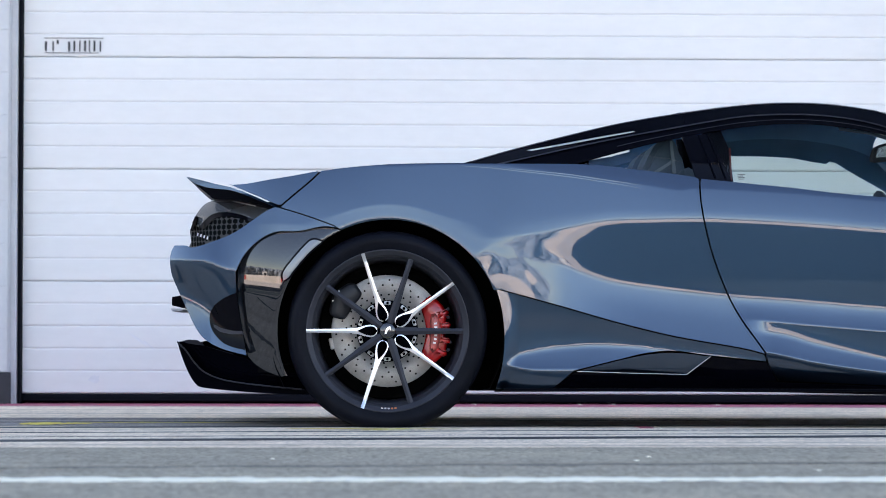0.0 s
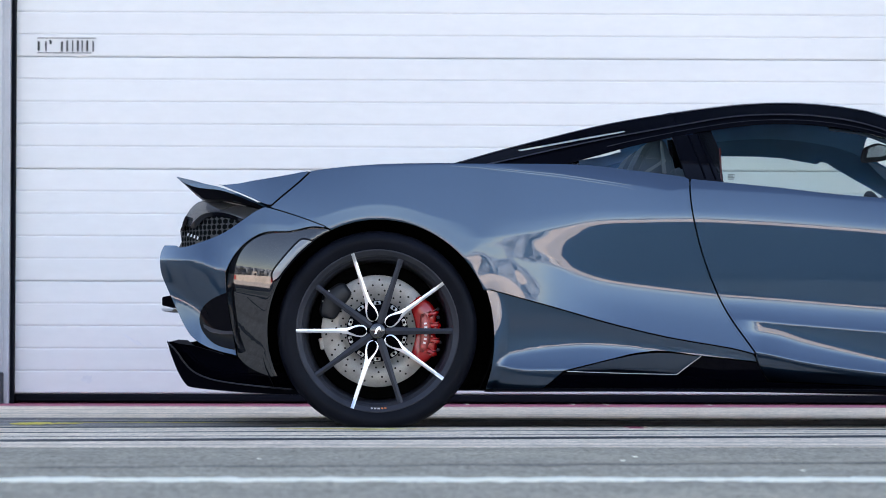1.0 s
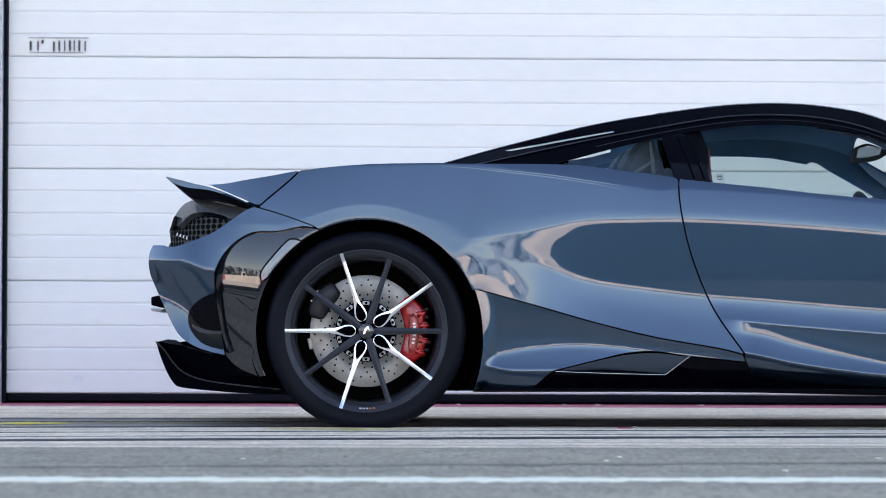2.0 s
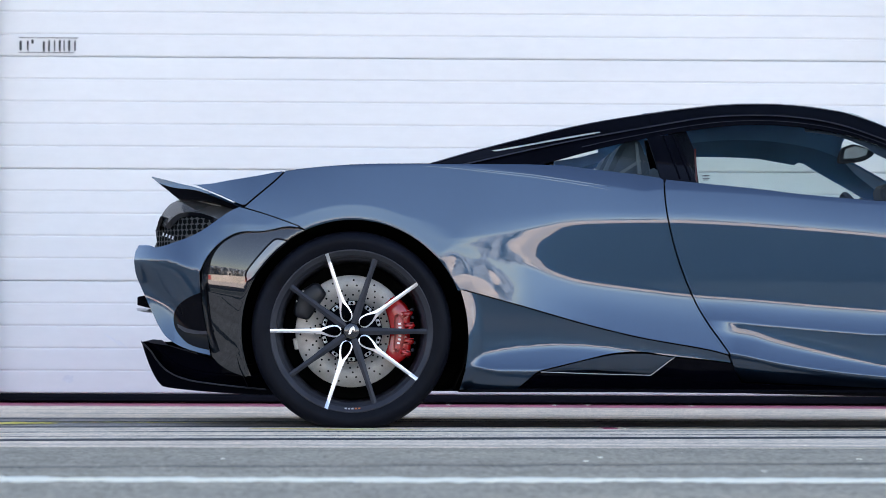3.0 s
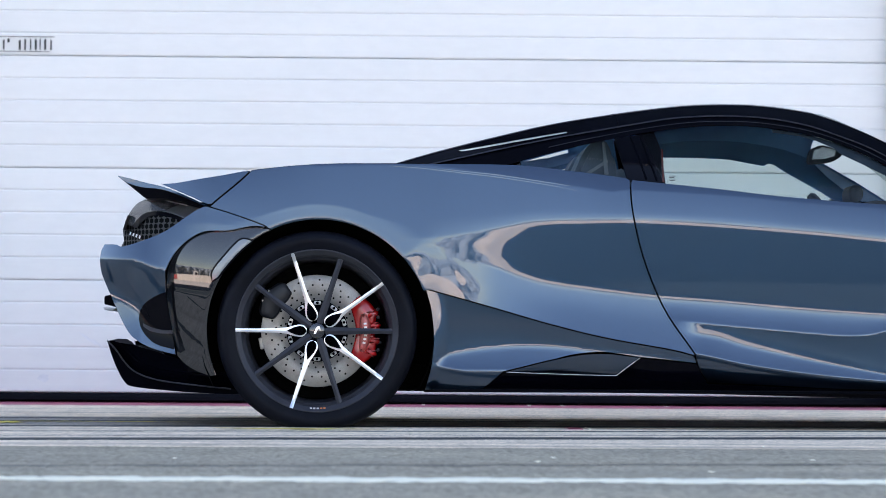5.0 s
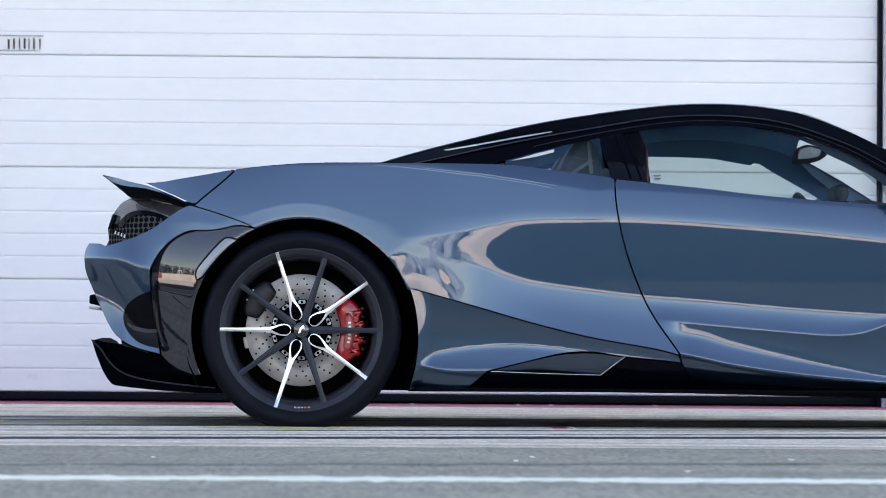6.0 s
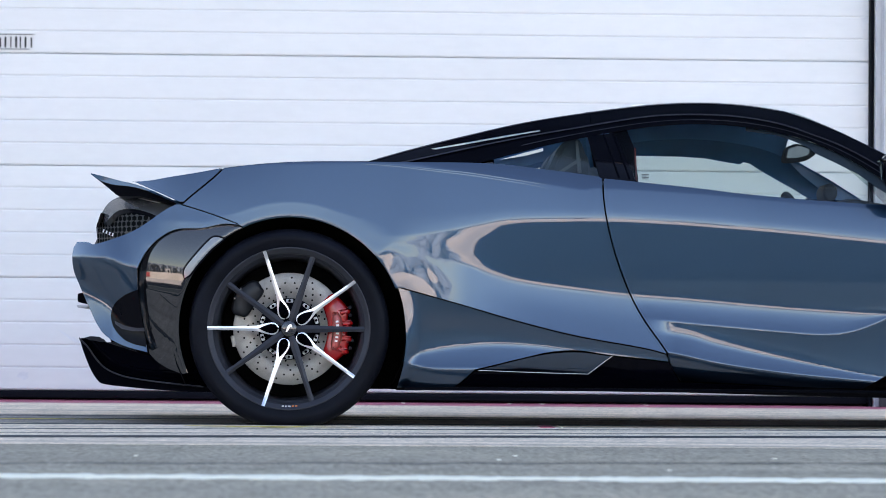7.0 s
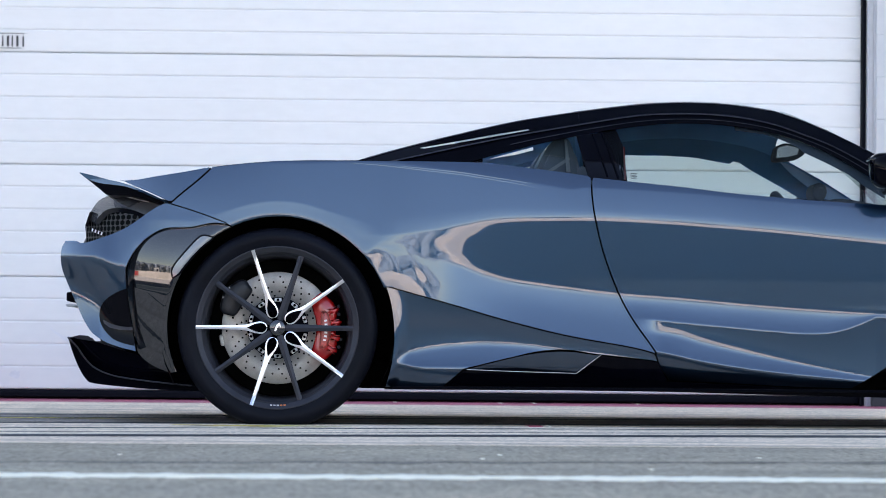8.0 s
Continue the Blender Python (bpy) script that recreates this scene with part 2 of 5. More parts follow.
strip("joint", TAR, -12, 12, 1.42, 1.47, "thin dark line along the asphalt band", "joint", 0.0020, 0.06, 0.1, 0.1)
strip("joint", paving("patched asphalt", (0.26, 0.235, 0.19), 0.5, 0.3, 75, 0.004), -10, 10, -3.83, -3.70, "dark worn seam in the asphalt", "joint", 0.0012, 0.13, 0.08, 0.236)
strip("lane_line", LINE_WHITE, -20, 20, -4.72, -4.51, "white painted line along the asphalt", "line", 0.0015, 0.09, 0.012, 0.05)
strip("threshold_line", LINE_RED, -40, 40, 4.12, 5.116, "faded red painted line at the garage threshold", "line", 0.0020, 0.05, 0.1)


def smear(x0, x1, y0, y1, label):
    """A worn lick of yellow paint, pointed and broken at its ends."""
    bm = bmesh.new()
    n = 40
    rows = []
    for i in range(n + 1):
        t = i / n
        x, mid, half = x0 + (x1 - x0) * t, (y0 + y1) / 2 + 0.06 * noise.noise((t * 3, x0, 2)), (y1 - y0) / 2 * (0.1 + 0.9 * math.sin(math.pi * min(1, t * 1.5 + 0.02)) ** 0.6 if t < 0.6 else 0.1 + 0.85 * (1 - t) / 0.4)
        half *= 0.9 + 0.5 * noise.noise((t * 14, x0 * 5, 7))
        rows.append([bm.verts.new((x, mid - half, 0.0030)), bm.verts.new((x, mid + half, 0.0030))])
    for p, q in zip(rows, rows[1:]):
        bm.faces.new((p[0], q[0], q[1], p[1]))
    return tagged(finish("yellow_mark", bm, LINE_YELLOW, smooth=False), label, "line", kind="structure")


smear(-0.35, 0.29, -0.25, -0.13, "worn yellow paint mark under the rear wheel")
smear(-0.09, 0.04, -0.33, -0.22, "short thick yellow paint lick under the rear wheel")
smear(-1.31, -1.05, 0.28, 0.72, "worn yellow paint mark on the paving")
smear(-1.15, -0.45, 0.66, 0.74, "faint yellow paint lick on the paving")

# ---- the garage building ----
DOOR_Y, DOOR_X0, DOOR_X1, DOOR_TOP, DOOR_FOOT, SECTION = 4.8, -1.718, 2.705, 3.30, 0.049, 0.5415


def sectional_door(x0, x1, name):
    """A door of stacked sections with five pressed ribs in each."""
    door = tagged(new(name), "white ribbed sectional garage door, closed", "garage door", group="garage doors", kind="structure")
    door.location = (x0, DOOR_Y, DOOR_FOOT)
    rib = SECTION / 5
    prof = []
    for k in range(5):
        z = k * rib
        big = 0.0015 if k == 0 else 0.0
        prof += [(0.0042 + big, z + 0.002), (0.0015 + big / 2, z + 0.0045 + big / 3), (0.0, z + 0.010 + big / 2), (0.0, z + rib - 0.006), (0.0015, z + rib - 0.002)]
    prof += [(0.0058, SECTION - 0.0005)]
    bm = bmesh.new()
    w = x1 - x0
    n = 24
    cols = []
    for i in range(n + 1):
        x = w * i / n
        cols.append([bm.verts.new((x, y + 0.0012 * noise.noise((x * 1.3, z * 3, 1)), z)) for y, z in [(0.045, 0.0), *prof, (0.045, SECTION - 0.0005)]])
    for a, b in zip(cols, cols[1:]):
        for k in range(len(a) - 1):
            bm.faces.new((a[k], b[k], b[k + 1], a[k + 1]))
    first = part("section", bm, DOOR_WHITE, door, smooth=False)
    for k in range(1, 6):
        s = first.copy()
        scene.collection.objects.link(s)
        s.location = (0, 0, SECTION * k)
    part("bottom_seal", box(bmesh.new(), 0, w, -0.005, 0.05, -DOOR_FOOT + 0.012, -0.002, 0.006), SEAL, door, "black rubber bottom seal")
    return door


sectional_door(DOOR_X0, DOOR_X1, "garage_door")


def pier(x0, x1, name):
    """A clad pier between two doors with joints, a plinth and metal trims."""
    p = tagged(new(name), "white clad pier with a dark plinth", "pier", kind="structure")
    p.location = (x0, DOOR_Y - 0.12, 0)
    w = x1 - x0
    z = 0.156
    h = 0.205
    while z < DOOR_TOP:
        part("panel", box(bmesh.new(), 0.06, w - 0.06, 0, 0.3, z, z + h - 0.0012, 0.001, 1), CLAD, p, smooth=False)
        z += h
    part("backing", box(bmesh.new(), 0.05, w - 0.05, 0.012, 0.28, 0.0, z), TRIM_GREY, p, smooth=False)
    part("plinth", box(bmesh.new(), 0.045, w - 0.045, -0.012, 0.3, 0.0, 0.152, 0.004, 1), PLINTH, p, smooth=False)
    for x in (0.022, w - 0.054):
        part("edge_trim", box(bmesh.new(), x, x + 0.032, 0.03, 0.3, 0.0, z, 0.003, 1), TRIM_GREY, p, smooth=False)
    for x in (0.0, w - 0.02):
        part("door_guide", box(bmesh.new(), x + (0.003 if x == 0 else 0), x + (0.02 if x == 0 else 0.017), 0.075, 0.3, 0.0, z, 0.003, 1), SEAL, p, "black door guide seal", smooth=False)
    return p


PIER = 0.75
for k in range(-6, 4):
    if k:
        sectional_door(DOOR_X0 + k * (DOOR_X1 - DOOR_X0 + PIER), DOOR_X1 + k * (DOOR_X1 - DOOR_X0 + PIER), "garage_door")
for k in range(-6, 5):
    a = DOOR_X0 + k * (DOOR_X1 - DOOR_X0 + PIER)
    pier(a - PIER, a, "pier")
setting("wall_front", CLAD, -35.0, 24.0, DOOR_Y - 0.1, DOOR_Y + 0.25, DOOR_TOP - 0.05, 4.8, label="white clad wall above the garage doors", category="wall")
# unseen upper wall, added dark so the car's roof and glass mirror less light
setting("wall_upper", UPPER, -35.0, 24.0, DOOR_Y - 0.06, DOOR_Y + 0.25, 4.8, 19.0, label="added dark upper wall, out of view, that darkens the roof's reflections", category="wall")
setting("wall_back", CLAD, -35.0, 24.0, DOOR_Y + 9.0, DOOR_Y + 9.3, 0, 19.0, label="plain rear wall of the garage building", category="wall")
setting("wall_west", CLAD, -35.3, -35.0, DOOR_Y - 0.1, DOOR_Y + 9.3, 0, 19.0, label="plain end wall of the garage building", category="wall")
setting("wall_east", CLAD, 24.0, 24.3, DOOR_Y - 0.1, DOOR_Y + 9.3, 0, 19.0, label="plain end wall of the garage building", category="wall")
setting("roof", TRIM_GREY, -35.5, 24.5, DOOR_Y - 0.3, DOOR_Y + 9.5, 19.0, 19.3, label="flat grey roof of the garage building", category="roof")

# what the paint mirrors: sunlit concrete apron, low pit wall, added lane and tree line
# unseen strip, kept dark to deepen the ground reflection in the doors
strip("lane", paving("dark reflection-lane asphalt", (0.074, 0.070, 0.078), 0.4, 0.3, 60, 0.004), -60, 60, -15.0, -6.0, "added dark asphalt lane, out of view, that darkens the paint's reflections", "road", 0.004, 0.1, 1.0)
strip("sunlit_apron", SUNNY, -200, 200, -45, -15, "pale sun-bleached concrete apron across the lane", "pavement", 0.004, 0.3, 2.0)
setting("pit_wall", SUNNY, -200, 200, -46.2, -46, 0, 1.5, label="low pale concrete wall across the lane", category="wall")


POST_GREY = worn("galvanised steel", (0.22, 0.22, 0.225), 0.2, 4, 40, 0.5, 0, metal=0.4)
BOARD_RED = worn("red painted board", (0.42, 0.02, 0.02), 0.15, 2, 30, 0.5, 0)
CABIN_WHITE = worn("white cabin sheet", (0.62, 0.62, 0.60), 0.1, 1, 20, 0.6, 0)


def catch_fence(x0, x1, y, step=4.0, high=3.4):
    """Posts and wire rails that stand on the pit wall."""
    fence = tagged(new("catch_fence"), "galvanised catch fence with posts on a low concrete wall", "fence")
    fence.location = (x0, y, 1.5)
    post = box(bmesh.new(), -0.06, 0.06, -0.06, 0.06, 0.0, high - 1.5, 0.01, 1)
    first = part("post", post, POST_GREY, fence, smooth=False)
    for k in range(1, int((x1 - x0) / step) + 1):
        p = first.copy()
        scene.collection.objects.link(p)
        p.location = (k * step, 0, 0)
    for h in (0.55, 1.2, 1.85):
        part("rail", box(bmesh.new(), 0, x1 - x0, -0.015, 0.015, h - 0.02, h + 0.02), POST_GREY, fence, smooth=False)
    return fence


def advert_board(x, w, high, mat, label):
    """A framed board bolted to the face of the pit wall."""
    board = tagged(new("trackside_board"), label, "board", group="trackside boards")
    board.location = (x, -45.95, 0.25)
    part("face", box(bmesh.new(), 0, w, 0.0, 0.03, 0, high, 0.008, 1), mat, board, smooth=False)
    for x0, x1, z0, z1 in ((-0.06, w + 0.06, -0.06, 0.0), (-0.06, w + 0.06, high, high + 0.06)):
        part("frame", box(bmesh.new(), x0, x1, -0.01, 0.05, z0, z1), POST_GREY, board, smooth=False)
    return board


def track_cabin(x, y):
    """A flat-roofed hut with a door and a window beyond the pit wall."""
    hut = tagged(new("track_hut"), "small white flat-roofed trackside hut", "hut")
    hut.location = (x, y, 0)
    part("wall", box(bmesh.new(), 0, 5.0, 0, 2.6, 0, 3.0, 0.02, 1), CABIN_WHITE, hut, smooth=False)
    part("roof", box(bmesh.new(), -0.25, 5.25, -0.25, 2.85, 3.0, 3.18, 0.02, 1), POST_GREY, hut, "grey flat roof", smooth=False)
    part("window", box(bmesh.new(), 2.4, 4.2, 2.58, 2.64, 1.1, 2.3), GLOSS_BLACK, hut, "dark window", smooth=False)
    part("door", box(bmesh.new(), 0.7, 1.6, 2.58, 2.65, 0.02, 2.1), POST_GREY, hut, "grey door", smooth=False)
    return hut


catch_fence(-120, 120, -46.1)
advert_board(-58, 7.0, 1.1, BOARD_RED, "red painted board on the concrete wall across the lane")
advert_board(-16, 9.0, 1.0, BOARD_RED, "faded red board on the concrete wall across the lane")
advert_board(14, 6.0, 1.0, CABIN_WHITE, "white board on the concrete wall across the lane")
track_cabin(-36, -54)
track_cabin(22, -56)


# unseen trees, added to cover the yellow horizon sky in the reflections
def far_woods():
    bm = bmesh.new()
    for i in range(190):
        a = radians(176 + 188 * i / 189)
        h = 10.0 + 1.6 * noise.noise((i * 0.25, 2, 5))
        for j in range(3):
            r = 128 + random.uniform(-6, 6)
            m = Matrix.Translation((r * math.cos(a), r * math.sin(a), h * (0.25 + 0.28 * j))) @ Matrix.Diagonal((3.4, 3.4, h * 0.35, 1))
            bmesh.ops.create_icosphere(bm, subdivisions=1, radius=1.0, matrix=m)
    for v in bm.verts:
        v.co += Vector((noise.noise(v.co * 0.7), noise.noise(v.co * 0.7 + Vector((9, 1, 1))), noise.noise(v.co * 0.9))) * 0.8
    return tagged(finish("far_woods", bm, FAR_HAZE), "added tree line out of view, distance haze painted into its blue-grey", "trees", kind="stuff")


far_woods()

from mathutils.geometry import delaunay_2d_cdt

# ---- the car: x along it, y = 0 at the tyre's outer face, MID its middle ----
MID, AXLE, WHEELBASE = 0.93, 0.335, 2.67
car = tagged(new("sports_car"), "low metallic grey-blue sports coupe with black roof, parked before the garage", "car")
car.location = (0, 0, 0)

BELT = curve_of([(0.343, 0.916), (0.481, 0.916), (0.619, 0.917), (0.737, 0.912), (0.856, 0.900), (0.975, 0.887), (1.093, 0.871), (1.272, 0.854), (1.410, 0.841), (1.569, 0.823), (1.743, 0.808), (1.926, 0.795), (2.125, 0.784), (2.303, 0.776)])
SHOULDER = curve_of([(-0.367, 0.898), (0.027, 0.907), (0.343, 0.913), (0.520, 0.895), (0.718, 0.868), (0.915, 0.841), (1.014, 0.827), (1.094, 0.832), (1.410, 0.817), (1.743, 0.790), (2.124, 0.766), (2.303, 0.759)])
LINE_A = curve_of([(-0.364, 0.698), (0.027, 0.660), (0.320, 0.651), (0.516, 0.671), (0.653, 0.697), (0.731, 0.713), (0.830, 0.721), (1.085, 0.726), (1.301, 0.719), (1.497, 0.707), (1.730, 0.689), (1.911, 0.671), (2.108, 0.652), (2.285, 0.635)])
LINE_B = curve_of([(-0.363, 0.463), (0.027, 0.542), (0.379, 0.606), (0.516, 0.593), (0.614, 0.567), (0.712, 0.531), (0.810, 0.507), (1.006, 0.482), (1.183, 0.463), (1.399, 0.448), (1.729, 0.422), (2.038, 0.403), (2.285, 0.388)])
LINE_S = curve_of([(-0.363, 0.560), (0.027, 0.522), (0.222, 0.503), (0.382, 0.478), (0.496, 0.449), (0.613, 0.417), (0.809, 0.362), (1.004, 0.316), (1.220, 0.279), (1.308, 0.258), (1.592, 0.214), (2.280, 0.117)])
LINE_C = curve_of([(-0.363, 0.560), (0.383, 0.479), (0.614, 0.426), (0.809, 0.411), (1.005, 0.400), (1.221, 0.383), (1.398, 0.366), (1.555, 0.353), (1.728, 0.339), (1.849, 0.332), (1.948, 0.342), (2.046, 0.377), (2.125, 0.421), (2.283, 0.509)])
LINE_D = curve_of([(-0.363, 0.541), (0.383, 0.469), (0.614, 0.413), (0.809, 0.384), (1.103, 0.369), (1.358, 0.348), (1.496, 0.311), (1.728, 0.259), (2.056, 0.195), (2.282, 0.156)])
LINE_E = curve_of([(-0.363, 0.502), (0.382, 0.445), (0.613, 0.387), (0.809, 0.339), (1.004, 0.300), (1.308, 0.264), (1.494, 0.227), (1.726, 0.195), (2.054, 0.166), (2.280, 0.149)])
LINE_F = curve_of([(-0.362, 0.212), (0.184, 0.217), (0.375, 0.226), (0.400, 0.239), (0.440, 0.255), (0.520, 0.274), (0.613, 0.286), (0.731, 0.292), (0.867, 0.286), (0.965, 0.273), (1.122, 0.256), (1.308, 0.233), (1.592, 0.194), (2.280, 0.117)])


def at_x(pairs, soft=31):
    xs, vs = [p[0] for p in pairs], [p[1] for p in pairs]
    fine = np.linspace(xs[0], xs[-1], 600)
    raw = np.interp(fine, xs, vs)
    ker = np.hanning(soft)
    sm = np.convolve(np.pad(raw, soft // 2, mode="edge"), ker / ker.sum(), mode="valid")
    return lambda x: np.interp(x, fine, sm)


PLAN = at_x([(-0.9, 0.06), (-0.4, 0.01), (0.0, 0.0), (0.5, 0.006), (1.0, 0.045), (1.6, 0.06), (2.2, 0.03), (2.67, 0.0), (3.2, 0.05), (3.7, 0.25)])
DIP = at_x([(-0.9, 0.10), (0.30, 0.08), (0.37, 0.026), (0.43, 0.014), (0.48, 0.012), (0.515, 0.005), (0.545, -0.010), (0.588, -0.0215), (0.635, -0.036), (0.76, -0.048), (1.0, -0.052), (1.4, -0.052), (2.2, -0.052), (3.5, -0.05)], 11)
LOWB = at_x([(-0.9, 0.1), (0.3, 0.0), (0.42, -0.025), (0.50, -0.004), (0.56, 0.04), (0.63, 0.14), (0.75, 0.22), (0.9, 0.28), (3.5, 0.28)], 15)
TOPB = at_x([(-0.9, 0.5), (0.0, 0.26), (0.5, 0.24), (0.8, 0.25), (1.1, 0.27), (2.2, 0.33), (3.5, 0.6)])


def slopes(x, low):
    """Knots of height, and the lean of the skin just above and just below each, from the top down."""
    zt, za, zb = BELT(x), LINE_A(x), LINE_B(x)
    dip, dip_mid, dip_out = DIP(x), DIP(x - 0.012), DIP(x - 0.05)
    one = np.ones_like(x)
    zh = np.clip(SHOULDER(x), za + 0.03, zt - 0.004)
    top = [(zt, TOPB(x) + 0.2, TOPB(x) + 0.2), (zh + 0.003, TOPB(x) + 0.1, TOPB(x) + 0.1), (zh - 0.003, TOPB(x) - 0.06, TOPB(x) - 0.06), (zh * 0.3 + za * 0.7, 0.165 * one, 0.165 * one),
           (za + 0.011, np.maximum(dip_out, 0) + 0.085, np.maximum(dip_out, 0) + 0.085), (za, np.maximum(dip_out, -0.015), np.maximum(dip_out, -0.015)), (za - 0.013, dip_out, dip_out), (za * 0.72 + zb * 0.28, dip_mid, dip_mid), (za * 0.5 + zb * 0.5, dip, dip), (za * 0.28 + zb * 0.72, dip_mid, dip_mid), (zb + 0.016, dip_out, dip_out),
           (zb, np.maximum(dip_out, -0.015), np.maximum(dip_out, -0.015)), (zb - np.minimum(0.018, 0.3 * np.maximum(zb - LINE_C(x), 0.006)), np.minimum(np.maximum(dip_out, 0) + 0.1, 0.5 * LOWB(x) + 0.03), np.minimum(np.maximum(dip_out, 0) + 0.1, 0.5 * LOWB(x) + 0.03))]
    if low == "fender":
        zs = np.minimum(LINE_S(x), zb - 0.05)
        return top + [(zb * 0.5 + zs * 0.5 - 0.012, 0.75 * LOWB(x), 0.75 * LOWB(x)), (zs - 0.05, LOWB(x), LOWB(x))]
    if low == "door":
        zc = np.minimum(LINE_C(x), zb - 0.006)
        g = zb - zc
        zd = np.minimum(LINE_D(x), zc - 0.012)
        ze = np.minimum(LINE_E(x), zd - 0.03)
        k = smooth01((x - 1.24) / 0.10)
        return top + [(zb * 0.5 + zc * 0.5, 0.2 * one, 0.2 * one), (zc + np.minimum(0.004, 0.2 * g), 0.3 * one, 0.3 * one), (zc - 0.004, 0.25 * (1 - k) - 0.07 * k, 0.25 * (1 - k) - 0.07 * k), (zd + 0.012, 0.22 * (1 - k) - 0.022 * k, 0.22 * (1 - k) - 0.022 * k), (zd - 0.014, 0.2 * (1 - k) - 0.003 * k, 0.2 * (1 - k) - 0.003 * k),
                (zd * 0.6 + ze * 0.4, 0.24 * one, 0.24 * one), (ze + 0.005, 0.34 * one, 0.34 * one), (ze - 0.005, -0.42 * one, -0.42 * one), (ze - 0.1, -0.75 * one, -0.75 * one)]
    zs = LINE_S(x)
    zf = np.minimum(LINE_F(x), zs - 0.01)
    zg = np.minimum(0.201 + 0.018 * smooth01((0.52 - x) / 0.14), zf - 0.010)
    return [(zs + 0.02, -0.08 * one, -0.08 * one), (zs * 0.5 + zf * 0.5, -0.1 * one, -0.1 * one), (zf, -0.01 * one, -0.01 * one), (zf - np.minimum(0.02, 0.3 * (zf - zg)), 0.22 * one, 0.22 * one), (zg + np.minimum(0.004, 0.2 * (zf - zg)), 0.34 * one, 0.34 * one), (zg - 0.004, -0.2 * one, -0.2 * one), (zg - 0.08, -0.3 * one, -0.3 * one)]


def integral(kn, z):
    """The lean summed from the lowest knot up to z."""
    total = np.zeros_like(z)
    for (zu, _, bu), (zl, bl, _) in zip(kn, kn[1:]):
        length = np.maximum(zu - zl, 1e-4)
        t = np.clip(z - zl, 0, length)
        total += bl * t + (bu - bl) * t * t / (2 * length)
    zu, bu, _ = kn[0]
    up = np.maximum(z - zu, 0)
    total += bu * up + 3.0 * up * up
    zl, _, bl = kn[-1]
    total += bl * np.minimum(z - zl, 0)
    return total


def arch_blend(x, z, y, cx, reach=0.0, body=None, inset=0.006, rise=0.034):
    """Draws the skin out to a level lip round a wheel opening; the lip is narrow above the wheel and widens towards the sill."""
    r = np.hypot(x - cx, z - AXLE)
    turn = np.degrees(np.arctan2(z - AXLE, np.abs(x - cx)))
    wide = reach or 0.055 + 0.075 * smooth01((70 - turn) / 40)
    w = smooth01((0.392 + wide - r) / (0.75 * wide))
    d = z - 0.605
    lip = inset - 0.008 + rise * d + 0.065 * np.sqrt(d * d + 0.0025)
    if body:
        edge = 0.383 + wide
        k = edge / np.maximum(r, 0.05)
        over = body(cx + (x - cx) * k, AXLE + (z - AXLE) * k) + 0.085 * (r - edge)
        top = smooth01((turn - 36) / 36)
        de = AXLE + (z - AXLE) * k - 0.605
        lip = lip + (over - 0.085 * (r - edge) - (inset - 0.008 + rise * de + 0.065 * np.sqrt(de * de + 0.0025))) * smooth01((turn - 22) / 24)
        lip = lip * (1 - top) + over * top
        w = w * (1 - top) + smooth01((edge + 0.010 - r) / 0.022) * top
    return y * (1 - w) + (lip + 9.6 * np.maximum(0.398 - r, 0) ** 2) * w


def skin(low):
    def plain(x, z):
        kn = slopes(x, low)
        ref = kn[5][0] if low != "skirt" else kn[0][0]
        y = PLAN(x) + integral(kn, z) - integral(kn, ref)
        return y + 0.012 if low == "skirt" else y

    def depth(x, z):
        x, z = np.asarray(x, float), np.asarray(z, float)
        y = plain(x, z)
        if low == "fender":
            # slight waves added between the wheel and the intake to swirl the paint's reflections
            near = np.exp(-((x - 0.52) / 0.075) ** 2 - ((z - 0.56) / 0.07) ** 2)
            y = y + near * (0.00017 * np.sin((0.62 * x + 0.78 * z) * 92) + 0.00004 * np.sin((0.9 * x + 0.44 * z) * 190 + 1.0))
        y = arch_blend(x, z, y, 0.0, 0.07 if low == "skirt" else 0.0, plain if low == "fender" else None, 0.022 if low == "skirt" else 0.006, 0.052 if low == "skirt" else 0.036)
        return arch_blend(x, z, y, WHEELBASE)
    return depth


FENDER, DOOR, SKIRT = skin("fender"), skin("door"), skin("skirt")

TAIL_EDGE = at_x([(0.0, -0.61), (0.24, -0.65), (0.28, -0.68), (0.33, -0.70), (0.40, -0.725), (0.47, -0.745), (0.55, -0.762), (0.62, -0.762), (0.7, -0.765), (1.2, -0.765)])


TAIL_H = curve_of([(-0.707, 0.582), (-0.662, 0.580), (-0.615, 0.573), (-0.582, 0.560), (-0.552, 0.550), (-0.527, 0.544), (-0.446, 0.492), (-0.328, 0.485), (0.029, 0.467)])
TAIL_L = curve_of([(-0.779, 0.505), (-0.724, 0.464), (-0.671, 0.423), (-0.618, 0.380), (-0.592, 0.343), (-0.562, 0.314), (-0.489, 0.287), (-0.326, 0.252), (0.029, 0.209)])


